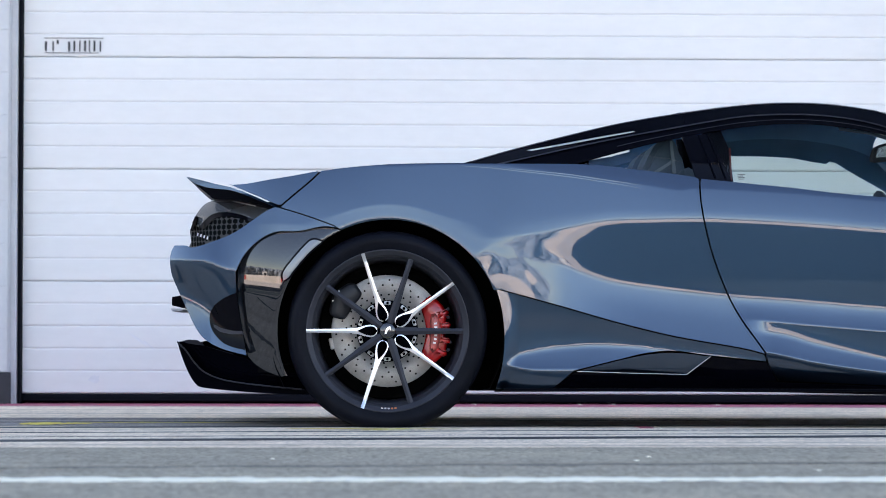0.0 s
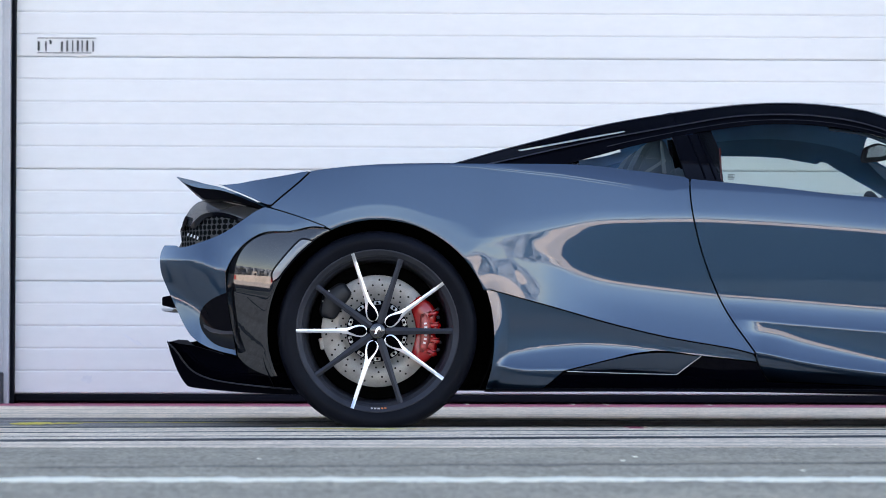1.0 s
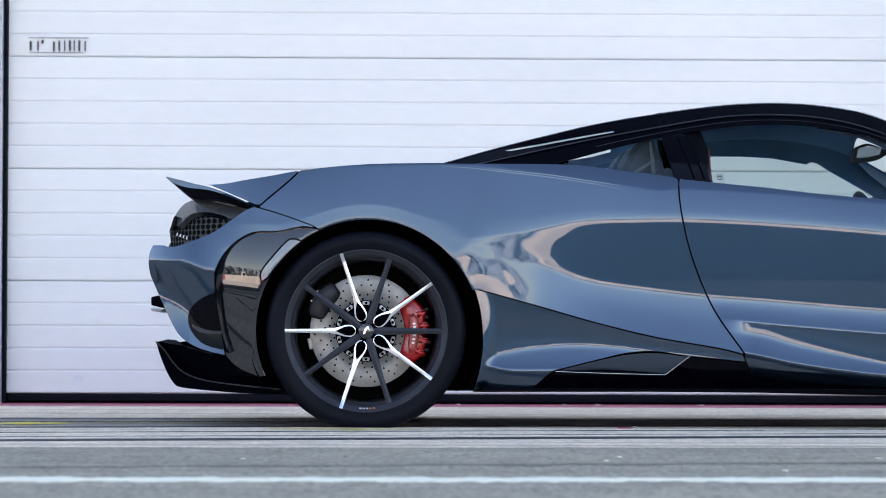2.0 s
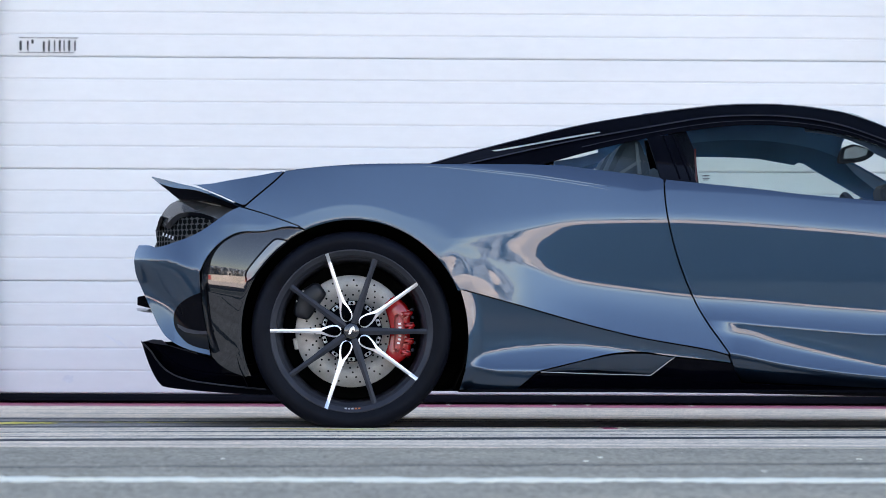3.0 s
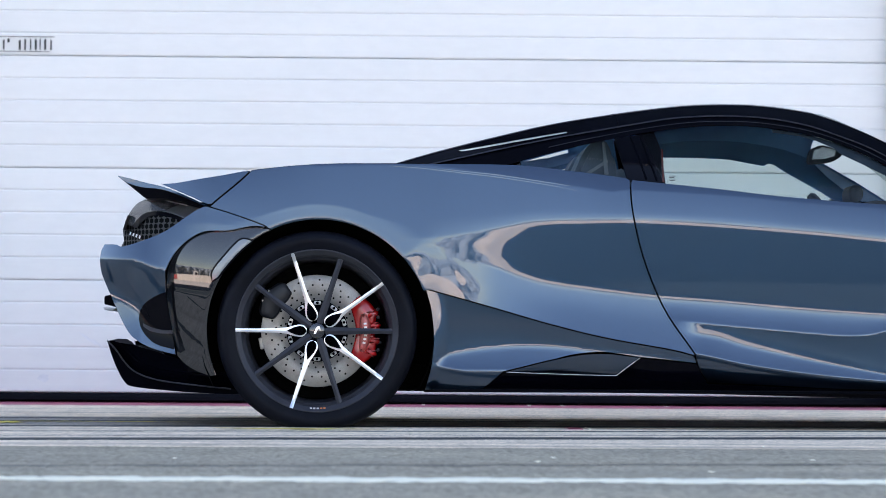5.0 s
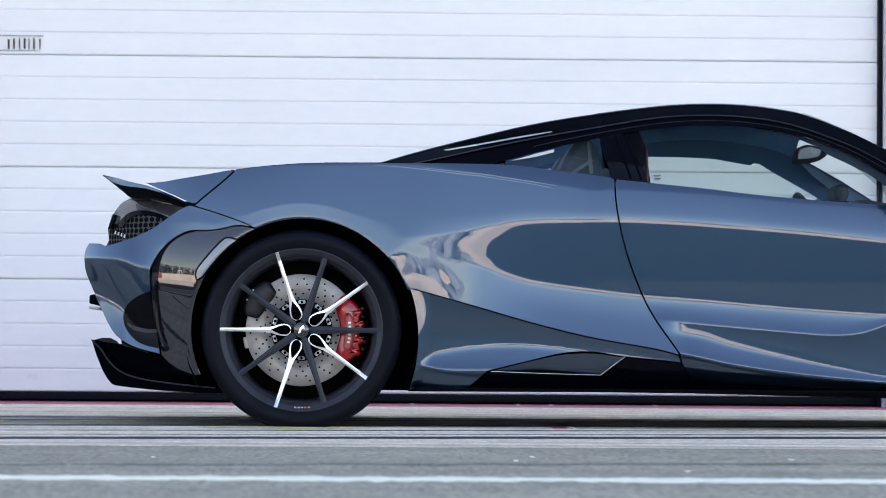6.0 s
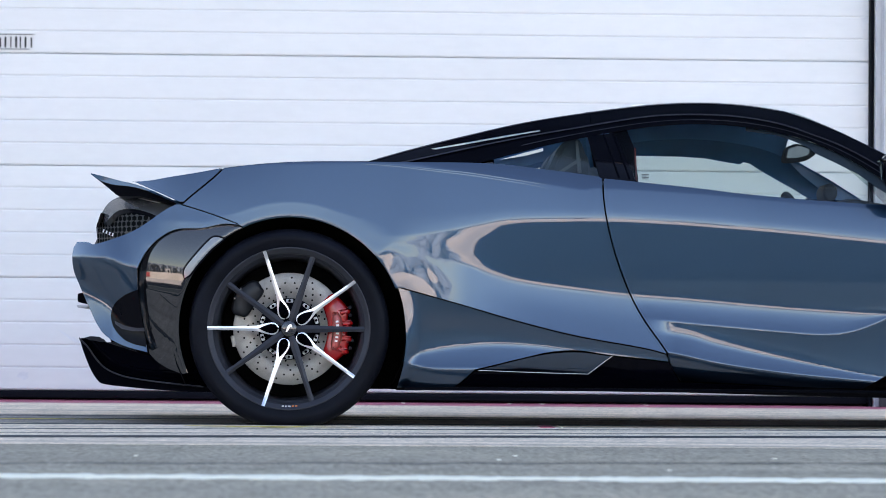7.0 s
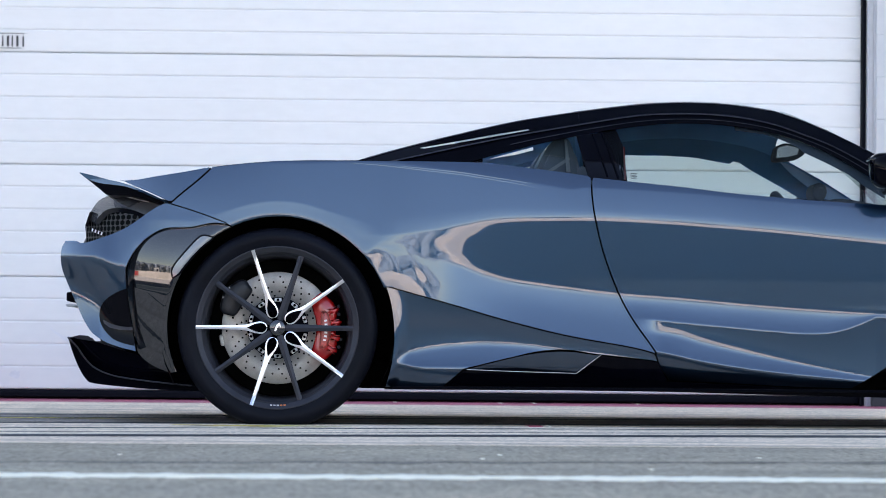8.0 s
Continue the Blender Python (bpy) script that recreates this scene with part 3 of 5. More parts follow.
def bumper_depth(x, z):
    x, z = np.asarray(x, float), np.asarray(z, float)
    edge = TAIL_EDGE(z)
    start = -0.32 + 0.0 * z
    u = np.clip((start - x) / (start - edge), 0, 0.9995)
    zh, zl = TAIL_H(x), TAIL_L(x)
    f = smooth01((x + 0.645) / 0.07)
    one = np.ones_like(x)
    kn = [(0.86 * one, 0.70, 0.70), (0.76 * one, 0.30, 0.30), (zh + 0.12, 0.11 + 0.06 * f, 0.11 + 0.06 * f), (zh + 0.05, 0.055 + 0.075 * f, 0.055 + 0.075 * f), (zh + 0.010, 0.03 + 0.075 * f, 0.03 + 0.075 * f), (zh, -0.02 + 0.04 * f, -0.02 + 0.04 * f), (zh - 0.016, -0.11, -0.11), (zl + 0.05, -0.13, -0.13), (zl + 0.022, 0.09, 0.09), (zl + 0.006, 0.16, 0.16), (zl - 0.006, 0.22, 0.22), (zl - 0.1, 0.45, 0.45)]
    y = 0.005 + 0.45 * (1 - np.sqrt(1 - (0.78 * u) ** 3.6)) + integral([(a + 0 * x, b0 * one, b1 * one) for a, b0, b1 in kn], z) - integral([(a + 0 * x, b0 * one, b1 * one) for a, b0, b1 in kn], zh)
    y = y + 0.2 * np.maximum(z - zh, 0) * smooth01((-0.48 - x) / 0.16)
    y = arch_blend(x, z, y, 0.0, 0.03)
    w = smooth01((x + 0.53) / 0.15) * smooth01((z - 0.585) / 0.045)
    return y * (1 - w) + FENDER(x, z) * w


def arch_panel_depth(x, z):
    x, z = np.asarray(x, float), np.asarray(z, float)
    u = np.clip((-0.30 - x) / 0.30, 0, 1)
    one = np.ones_like(x)
    zh = 0.512 - 0.12 * (x + 0.45)
    kn = [(0.80 * one, 0.6, 0.6), (0.68 * one, 0.28, 0.28), (zh + 0.05, 0.05, 0.05), (zh + 0.032, 0.008, 0.008), (zh - 0.032, -0.03, -0.03), (zh - 0.06, -0.14, -0.14), (0.2 * one, -0.20, -0.20)]
    kn = [(a + 0 * x, b0 * one, b1 * one) for a, b0, b1 in kn]
    y = -0.005 + 0.10 * u * u + integral(kn, z) - integral(kn, zh)
    r = np.hypot(x, z - AXLE)
    return y + 6.0 * np.maximum(0.393 - r, 0) ** 2 * 4


def inside(p, poly):
    x, z = p
    hit = False
    for (x0, z0), (x1, z1) in zip(poly, poly[1:] + poly[:1]):
        if (z0 > z) != (z1 > z) and x < (x1 - x0) * (z - z0) / (z1 - z0) + x0:
            hit = not hit
    return hit


def inside_many(xs, z, poly):
    """Which of the points on one level lie within a closed outline."""
    (ax, az), (bx, bz) = np.array(poly).T, np.array(poly[1:] + poly[:1]).T
    cross = (az > z) != (bz > z)
    at = np.sort((bx[cross] - ax[cross]) * (z - az[cross]) / (bz[cross] - az[cross]) + ax[cross])
    return np.searchsorted(at, xs) % 2 == 1


def resample(poly, step):
    out = []
    for (x0, z0), (x1, z1) in zip(poly, poly[1:] + poly[:1]):
        n = max(1, round(math.hypot(x1 - x0, z1 - z0) / step))
        out += [(x0 + (x1 - x0) * k / n, z0 + (z1 - z0) * k / n) for k in range(n)]
    return out


def shrink(poly, gap):
    """Moves a closed outline inwards by half a panel gap."""
    area = sum(a[0] * b[1] - b[0] * a[1] for a, b in zip(poly, poly[1:] + poly[:1]))
    s = 1 if area > 0 else -1
    out = []
    n = len(poly)
    for i in range(n):
        (x0, z0), (x1, z1), (x2, z2) = poly[i - 1], poly[i], poly[(i + 1) % n]
        d = Vector((x2 - x0, z2 - z0))
        if d.length < 1e-9:
            continue
        d.normalize()
        out.append((x1 - d.y * gap * s, z1 + d.x * gap * s))
    return out


def panel(name, poly, depth, mat, parent, label="", step=0.014, gap=0.0017, flange=0.03, sides=(1, -1), offset=0.0, holes=()):
    """A body panel cut to an outline in side view and laid on a depth function; a twin on the far side."""
    ring = shrink(resample(poly, step), gap)
    xs, zs = [p[0] for p in ring], [p[1] for p in ring]
    pts = [Vector(p) for p in ring]
    n = len(pts)
    edges = [(i, (i + 1) % n) for i in range(n)]
    cuts = [resample(h, step) for h in holes]
    for h in cuts:
        k = len(pts)
        pts += [Vector(p) for p in h]
        edges += [(k + i, k + (i + 1) % len(h)) for i in range(len(h))]
    rims = ring + [p for h in cuts for p in h]
    rim_x, rim_z = np.array([p[0] for p in rims]), np.array([p[1] for p in rims])
    for row, z in enumerate(np.arange(min(zs) + step * 0.5, max(zs), step * 0.87)):
        line = np.arange(min(xs) + step * (0.5 if row % 2 else 0.0), max(xs), step)
        line = line[inside_many(line, z, ring)]
        for h in cuts:
            line = line[~inside_many(line, z, h)]
        near = np.abs(rim_z - z) < step
        if near.any() and len(line):
            line = line[np.min((rim_x[near][None, :] - line[:, None]) ** 2 + (rim_z[near][None, :] - z) ** 2, axis=1) > (0.5 * step) ** 2]
        pts += [Vector((x, z)) for x in line]
    co, _, faces, orig, _, _ = delaunay_2d_cdt(pts, edges, [], 1, 1e-5)
    faces = [f for f in faces if not any(inside((sum(co[i][0] for i in f) / 3, sum(co[i][1] for i in f) / 3), h) for h in cuts)]
    X, Z = np.array([c[0] for c in co]), np.array([c[1] for c in co])
    e = 0.002
    Y = depth(X, Z) + offset
    nx, nz = (depth(X + e, Z) - depth(X - e, Z)) / (2 * e), (depth(X, Z + e) - depth(X, Z - e)) / (2 * e)
    count = {}
    for f in faces:
        for a, b in zip(f, f[1:] + f[:1]):
            count[frozenset((a, b))] = count.get(frozenset((a, b)), 0) + 1
    rim = [tuple(k) for k, c in count.items() if c == 1]
    obs = []
    for side in sides:
        verts = [(x, y if side > 0 else 2 * MID - y, z) for x, y, z in zip(X, Y, Z)]
        norms = [Vector((a, -side, c)).normalized() for a, c in zip(nx, nz)]
        polys = []
        for f in faces:
            (x0, z0), (x1, z1), (x2, z2) = (co[i] for i in f[:3])
            ccw = (x1 - x0) * (z2 - z0) - (x2 - x0) * (z1 - z0) > 0
            polys.append(tuple(f) if ccw == (side > 0) else tuple(reversed(f)))
        back = {}
        for a, b in rim:
            mid = ((X[a] + X[b]) / 2, (Z[a] + Z[b]) / 2)
            out2 = Vector((Z[b] - Z[a], -(X[b] - X[a]))).normalized()
            probe = (mid[0] + out2.x * 1e-3, mid[1] + out2.y * 1e-3)
            if inside(probe, ring) and not any(inside(probe, h) for h in cuts):
                out2 = -out2
            for v in (a, b):
                if v not in back:
                    back[v] = [len(verts), len(verts) + 1, Vector((0, 0))]
                    x, y, z0 = verts[v]
                    verts.append((x, y + 0.0015 * side, z0))
                    verts.append((x, y + flange * side, z0))
                    norms += [Vector((0, 0, 0)), Vector((0, 0, 0))]
                back[v][2] += out2
        for v, (i, j, o) in back.items():
            o = o.normalized() if o.length > 1e-6 else Vector((0, 1))
            norms[i] = Vector((o.x, -0.35 * side, o.y)).normalized()
            norms[j] = Vector((o.x, 0, o.y)).normalized()
        for a, b in rim:
            q = [(a, b, back[b][0], back[a][0]), (back[a][0], back[b][0], back[b][1], back[a][1])]
            for f in q:
                c = [Vector(verts[i]) for i in f]
                fn = (c[1] - c[0]).cross(c[2] - c[0]) + (c[2] - c[0]).cross(c[3] - c[0])
                o = norms[back[a][1]]
                polys.append(f if fn.dot(o) > 0 else tuple(reversed(f)))
        me = bpy.data.meshes.new(name)
        me.from_pydata(verts, [], polys)
        for p in me.polygons:
            p.use_smooth = True
        me.materials.append(mat)
        me.update()
        me.normals_split_custom_set_from_vertices(norms)
        ob = new(name, me)
        ob.parent = parent
        if label:
            tagged(ob, label)
        obs.append(ob)
    return obs


def arc(cx, cz, r, a0, a1, n=28):
    return [(cx + r * math.cos(radians(a0 + (a1 - a0) * k / n)), cz + r * math.sin(radians(a0 + (a1 - a0) * k / n))) for k in range(n + 1)]


def angle_of(p):
    return math.degrees(math.atan2(p[1] - AXLE, p[0]))


# outlines in side view
SEAM_DOOR = spline([(1.085, 0.868), (1.087, 0.801), (1.098, 0.723), (1.122, 0.624), (1.156, 0.526), (1.195, 0.438), (1.234, 0.370), (1.283, 0.301), (1.313, 0.258)], 6)
SEAM_S = spline([(1.308, 0.258), (1.220, 0.279), (1.004, 0.316), (0.809, 0.362), (0.613, 0.417), (0.496, 0.449), (0.374, 0.482)], 6)
SEAM_BUMPER = spline([(-0.169, 0.691), (-0.247, 0.720), (-0.316, 0.743), (-0.371, 0.759)], 5)
SEAM_TAIL = spline([(-0.373, 0.762), (-0.337, 0.794), (-0.278, 0.844), (-0.247, 0.873), (-0.233, 0.889)], 5)
TOP_HAUNCH = spline([(-0.233, 0.890), (-0.131, 0.904), (0.027, 0.916), (0.194, 0.919), (0.344, 0.919), (0.483, 0.919), (0.621, 0.919), (0.740, 0.915), (0.859, 0.902), (0.978, 0.889), (1.095, 0.873)], 5)
CARBON_TOP = spline([(-0.169, 0.690), (-0.227, 0.694), (-0.305, 0.678), (-0.389, 0.674), (-0.448, 0.644), (-0.489, 0.603), (-0.512, 0.564), (-0.523, 0.537)], 5)
CARBON_BACK = spline([(-0.524, 0.537), (-0.520, 0.443), (-0.504, 0.342), (-0.484, 0.244)], 5)
R_ARCH = 0.383
a_s, a_b = angle_of(SEAM_S[-1]), angle_of(SEAM_BUMPER[0])

panel("rear_fender", TOP_HAUNCH[:-1] + SEAM_DOOR[:-1] + SEAM_S[:-1] + [(0.004 + (x - 0.004) * (1 + 0.012 * smooth01((x - 0.15) / 0.2)), z) for x, z in arc(0.004, AXLE, R_ARCH, a_s, a_b)] + SEAM_BUMPER[1:-1] + SEAM_TAIL[:-1], FENDER, PAINT, car, step=0.0065, gap=0.0023)

BELT_EDGE = spline([(1.092, 0.871), (1.272, 0.854), (1.410, 0.841), (1.569, 0.823), (1.743, 0.808), (1.926, 0.795), (2.125, 0.784), (2.303, 0.776)], 5)
DOOR_FRONT = spline([(2.289, 0.774), (2.313, 0.667), (2.289, 0.510), (2.219, 0.352), (2.140, 0.234), (2.000, 0.140)], 5)
DOOR_LOW = spline([(1.996, 0.140), (1.792, 0.144), (1.595, 0.153), (1.363, 0.162)], 5)
DOOR_CUT = spline([(1.363, 0.162), (1.332, 0.203), (1.318, 0.233), (1.310, 0.258)], 3)
door_poly = BELT_EDGE[:-1] + DOOR_FRONT[:-1] + DOOR_LOW[:-1] + DOOR_CUT[:-1] + SEAM_DOOR[::-1][:-1]
doors = panel("door", door_poly, DOOR, PAINT, car, step=0.006, gap=0.0034)

BLADE_TOP = spline([(1.319, 0.231), (1.221, 0.242), (1.113, 0.252), (1.005, 0.267), (0.907, 0.261), (0.810, 0.239), (0.653, 0.200)], 5)
skirt_poly = SEAM_S[::-1] + [(1.317, 0.244)] + BLADE_TOP[:-1] + [(0.645, 0.198), (0.575, 0.137)] + [(0.374, 0.133)] + spline([(0.373, 0.133), (0.394, 0.211), (0.403, 0.309), (0.394, 0.406), (0.374, 0.482)], 5)[1:-1]
panel("skirt_panel", skirt_poly, SKIRT, PAINT, car, step=0.009)

bump_poly = SEAM_BUMPER[::-1][:-1] + CARBON_TOP[:-1] + CARBON_BACK[:-1] + spline([(-0.486, 0.248), (-0.541, 0.261), (-0.592, 0.279), (-0.639, 0.309), (-0.668, 0.348), (-0.690, 0.392), (-0.712, 0.438)], 4)[:-1] + spline([(-0.712, 0.438), (-0.733, 0.484), (-0.752, 0.530), (-0.758, 0.575), (-0.754, 0.608), (-0.742, 0.631)], 4)[:-1] + spline([(-0.741, 0.632), (-0.700, 0.631), (-0.675, 0.624), (-0.608, 0.644), (-0.527, 0.678), (-0.430, 0.745), (-0.380, 0.768)], 4)[:-1]
panel("rear_bumper", bump_poly, bumper_depth, PAINT, car, step=0.009)
carbon_poly = CARBON_TOP[::-1][:-1] + arc(0.004, AXLE, R_ARCH, a_b, 204, 20) + spline([(-0.368, 0.174), (-0.421, 0.194), (-0.460, 0.219), (-0.483, 0.244)], 4)[:-1] + CARBON_BACK[::-1][:-1]
panel("arch_panel", carbon_poly, arch_panel_depth, CARBON, car, "woven carbon fibre panel behind the wheel arch", step=0.014)

tail_poly = SEAM_TAIL[::-1][:-1] + spline([(-0.374, 0.767), (-0.392, 0.771), (-0.447, 0.796), (-0.507, 0.822), (-0.556, 0.843)], 4)[:-1] + spline([(-0.558, 0.846), (-0.489, 0.850), (-0.429, 0.860), (-0.330, 0.876), (-0.234, 0.895)], 4)[:-1]
TAIL_D = lambda x, z: FENDER(x, z) + 1.06 * np.maximum(-0.30 - np.asarray(x), 0) ** 2 + 0.004
panel("tail_panel", tail_poly, TAIL_D, PAINT, car, step=0.014, gap=0.004)


def backing(seam, dx, dz, deep, name="seam_shade"):
    """A near-black strip that paints the shade inside a panel gap."""
    panel(name, [(a - dx, b + dz) for a, b in seam] + [(a + dx, b - dz) for a, b in seam[::-1]], lambda x, z: FENDER(x, z) + deep, VOID_BLACK, car, "", 0.02, 0.0)


backing(SEAM_TAIL[:-1], 0.012, 0.004, 0.02)
backing(SEAM_S, 0.004, -0.010, 0.05)
backing(SEAM_DOOR[2:], 0.014, 0.006, 0.025)
backing(SEAM_BUMPER[1:], -0.005, 0.014, 0.022)

# ---- the greenhouse ----
def cabin(x, z):
    x, z = np.asarray(x, float), np.asarray(z, float)
    h = z - BELT(x)
    nose = np.maximum(x - 1.55, 0)
    return 0.125 + 1.05 * h + 1.1 * h * h + 0.10 * nose


SILHOUETTE = spline([(0.248, 0.916), (0.426, 0.971), (0.630, 1.027), (0.838, 1.080), (1.088, 1.128), (1.264, 1.155), (1.370, 1.166), (1.476, 1.171), (1.582, 1.170), (1.686, 1.161), (1.789, 1.145)], 5)[:-1] + spline([(1.789, 1.145), (1.868, 1.117), (1.944, 1.082), (2.015, 1.045), (2.180, 0.946), (2.339, 0.814)], 5)
RAIL = spline([(0.363, 0.917), (0.484, 0.945), (0.625, 0.979), (0.831, 1.026), (0.997, 1.060), (1.109, 1.083), (1.257, 1.111), (1.363, 1.122), (1.468, 1.126), (1.572, 1.124), (1.676, 1.113), (1.777, 1.091), (1.874, 1.055), (1.988, 1.004), (2.158, 0.895), (2.279, 0.800)], 5)
GLASS_TOP = spline([(0.649, 0.917), (0.720, 0.938), (0.823, 0.968), (0.927, 0.997), (1.114, 1.041), (1.301, 1.073), (1.443, 1.085), (1.605, 1.080), (1.783, 1.051), (1.923, 0.999), (2.033, 0.934), (2.113, 0.872), (2.210, 0.790)], 5)


def between(curve, x0, x1):
    return [p for p in curve if x0 <= p[0] <= x1]


def z_on(curve, x):
    return float(np.interp(x, [p[0] for p in curve], [p[1] for p in curve]))


SEAM_ROOF = 1.063


def band(up, low, x0, x1):
    """The closed outline between two curves over a stretch of x."""
    return [(x0, z_on(up, x0))] + [p for p in up if x0 + 0.004 < p[0] < x1 - 0.004] + [(x1, z_on(up, x1)), (x1, z_on(low, x1))] + [p for p in reversed(low) if x0 + 0.004 < p[0] < x1 - 0.004] + [(x0, z_on(low, x0))]


RAIL_LOW = [(a, min(b, z_on(SILHOUETTE, a) - 0.006)) for a, b in RAIL]
SLIT = [(0.485, 0.972), (0.637, 1.002), (0.758, 1.027), (0.876, 1.050), (0.882, 1.045), (0.758, 1.019), (0.606, 0.988), (0.505, 0.969)]
panel("rear_buttress", [SILHOUETTE[0]] + band(SILHOUETTE, RAIL_LOW, RAIL_LOW[0][0], SEAM_ROOF)[:], cabin, GLOSS_BLACK, car, "gloss black rear buttress", 0.014, 0.001, sides=(1,), holes=(SLIT,))
panel("roof_rail", band(SILHOUETTE, RAIL_LOW, SEAM_ROOF, RAIL_LOW[-1][0]), cabin, GLOSS_BLACK, car, "gloss black roof side rail", 0.02, 0.001, sides=(1,))
LOW_ALL = [(a, b) for a, b in [RAIL_LOW[0], *GLASS_TOP]]
panel("window_trim", band(RAIL_LOW, LOW_ALL, RAIL_LOW[0][0] + 0.01, LOW_ALL[-1][0]), cabin, MATT_BLACK, car, "satin black window surround", 0.02, 0.001, sides=(1,), offset=0.006)
panel("buttress_base", [(0.229, 0.917), (0.289, 0.937), (0.369, 0.951), (0.489, 0.956), (0.630, 0.966), (0.710, 0.971), (0.720, 0.887), (0.229, 0.885)], lambda x, z: 0.30 + 0.0 * np.asarray(x), GLOSS_BLACK, car, "", 0.03, 0.0)
panel("drip_rail", band(RAIL_LOW, [(a, b - 0.005) for a, b in RAIL_LOW], RAIL_LOW[0][0] + 0.02, RAIL_LOW[-1][0]), cabin, RIM_DARK, car, "satin grey drip rail", 0.01, 0.0, 0.006, sides=(1,), offset=-0.003)
panel("roof_gutter", band(SILHOUETTE, [(a, b - 0.004) for a, b in SILHOUETTE], SILHOUETTE[0][0] + 0.05, RAIL_LOW[-1][0]), cabin, RIM_DARK, car, "satin grey roof edge", 0.01, 0.0, 0.006, sides=(1,), offset=-0.003)
TRIM_MID = [(a, 0.45 * z_on(RAIL_LOW, a) + 0.55 * b) for a, b in GLASS_TOP]
panel("trim_line", band(TRIM_MID, [(a, b - 0.0025) for a, b in TRIM_MID], TRIM_MID[0][0] + 0.16, TRIM_MID[-1][0]), cabin, RIM_DARK, car, "", 0.01, 0.0, 0.004, sides=(1,), offset=0.002)
for edge in ([(1.103, 1.041), (1.107, 1.041), (1.149, 0.877), (1.144, 0.877)], [(1.137, 1.043), (1.141, 1.043), (1.186, 0.873), (1.181, 0.873)]):
    panel("pillar_edge", edge, cabin, MATT_BLACK, car, "", 0.01, 0.0, 0.004, sides=(1,), offset=-0.001)
B_PILLAR = [(1.046, 1.030), (1.145, 1.044), (1.209, 0.850), (1.080, 0.862)]
panel("pillar_cover", B_PILLAR, cabin, GLOSS_BLACK, car, "gloss black pillar cover", 0.02, 0.001, sides=(1,), offset=0.004)
panel("pillar_trim", [(1.124, 1.082), (1.186, 1.088), (1.220, 0.990), (1.228, 0.865), (1.174, 0.869)], lambda x, z: 0.32 + 0.7 * (np.asarray(z) - 0.9), MATT_BLACK, car, "dark inner pillar trim", 0.02, 0.0)
belt_line = [(a, float(BELT(a)) - 0.004) for a, _ in GLASS_TOP]
panel("side_window", band(GLASS_TOP, belt_line, 1.14, GLASS_TOP[-1][0] - 0.002), cabin, GLASS, car, "lightly tinted side window glass", 0.03, 0.0, 0.003, offset=0.012)
panel("quarter_window", band(GLASS_TOP, belt_line, GLASS_TOP[0][0], 1.04), cabin, GLASS, car, "tinted rear quarter window glass", 0.03, 0.0, 0.003, offset=0.012)


def bridge(name, line, mat, depth, label="", rise=0.02, n=10, parent=None):
    """Closes a panel's edge across the car to its twin with a crowned sheet."""
    bm = bmesh.new()
    rows = []
    for x, z in line:
        y0 = float(depth(np.array([x]), np.array([z]))[0])
        rows.append([bm.verts.new((x, y0 + (2 * MID - 2 * y0) * k / n, z + rise * (1 - (2 * k / n - 1) ** 2) - (0.0 if 0 < k < n else 0.001))) for k in range(n + 1)])
    for a, b in zip(rows, rows[1:]):
        for k in range(n):
            bm.faces.new((a[k], b[k], b[k + 1], a[k + 1]))
    bmesh.ops.recalc_face_normals(bm, faces=bm.faces)
    return part(name, bm, mat, parent or car, label)


x_ws = 1.831
bridge("rear_glass", between(SILHOUETTE, -9, SEAM_ROOF), GLASS, cabin, "dark engine cover glass", 0.015)
bridge("roof_panel", [(SEAM_ROOF, z_on(SILHOUETTE, SEAM_ROOF))] + between(SILHOUETTE, SEAM_ROOF + 0.003, x_ws), GLOSS_BLACK, cabin, "gloss black roof skin", 0.02)
bridge("windscreen", between(SILHOUETTE, x_ws, 9), GLASS, cabin, "curved windscreen glass", 0.03)
bridge("rear_deck", TOP_HAUNCH[:22:3], PAINT, FENDER, "painted rear deck", 0.01)

# ---- wheels ----
def revolve(bm, prof, n=72, flat=None):
    """Turns a profile of (radius, y) round the y axis."""
    rings = []
    for k in range(n):
        a = 2 * math.pi * k / n
        ring = []
        for r, y in prof:
            z = r * math.sin(a)
            if flat is not None and z < flat:
                z = flat
            ring.append(bm.verts.new((r * math.cos(a), y, z)))
        rings.append(ring)
    for a, b in zip(rings, rings[1:] + rings[:1]):
        for i in range(len(prof) - 1):
            bm.faces.new((a[i], a[i + 1], b[i + 1], b[i]))
    bmesh.ops.recalc_face_normals(bm, faces=bm.faces)
    return bm


def spoke_mesh(name, rows, mats, deep=0.034):
    """A tapered spoke along +x from (r, inner half width, outer half width, face y, crest)."""
    me = bpy.data.meshes.new(name)
    v, f, mi = [], [], []
    for s in (1, -1):
        for (r0, i0, o0, y0, c0), (r1, i1, o1, y1, c1) in zip(rows, rows[1:]):
            b = len(v)
            for r, i, o, y, c in ((r0, i0, o0, y0, c0), (r1, i1, o1, y1, c1)):
                v += [(r, y - c, s * i), (r, y, s * o), (r, y + deep, s * o * 0.8), (r, y + deep, s * i)]
            quads = [(0, 4, 5, 1), (1, 5, 6, 2), (3, 7, 4, 0)]
            for q, m in zip(quads, (0, 1, len(mats) - 1)):
                f.append(tuple(b + k for k in (q if s < 0 else reversed(q))))
                mi.append(m)
    me.from_pydata(v, [], f)
    for m in mats:
        me.materials.append(m)
    for p, m in zip(me.polygons, mi):
        p.material_index = m
    me.update()
    return me


def sp_y(r):
    return 0.016 + 0.014 * (1 - r / 0.27) ** 2


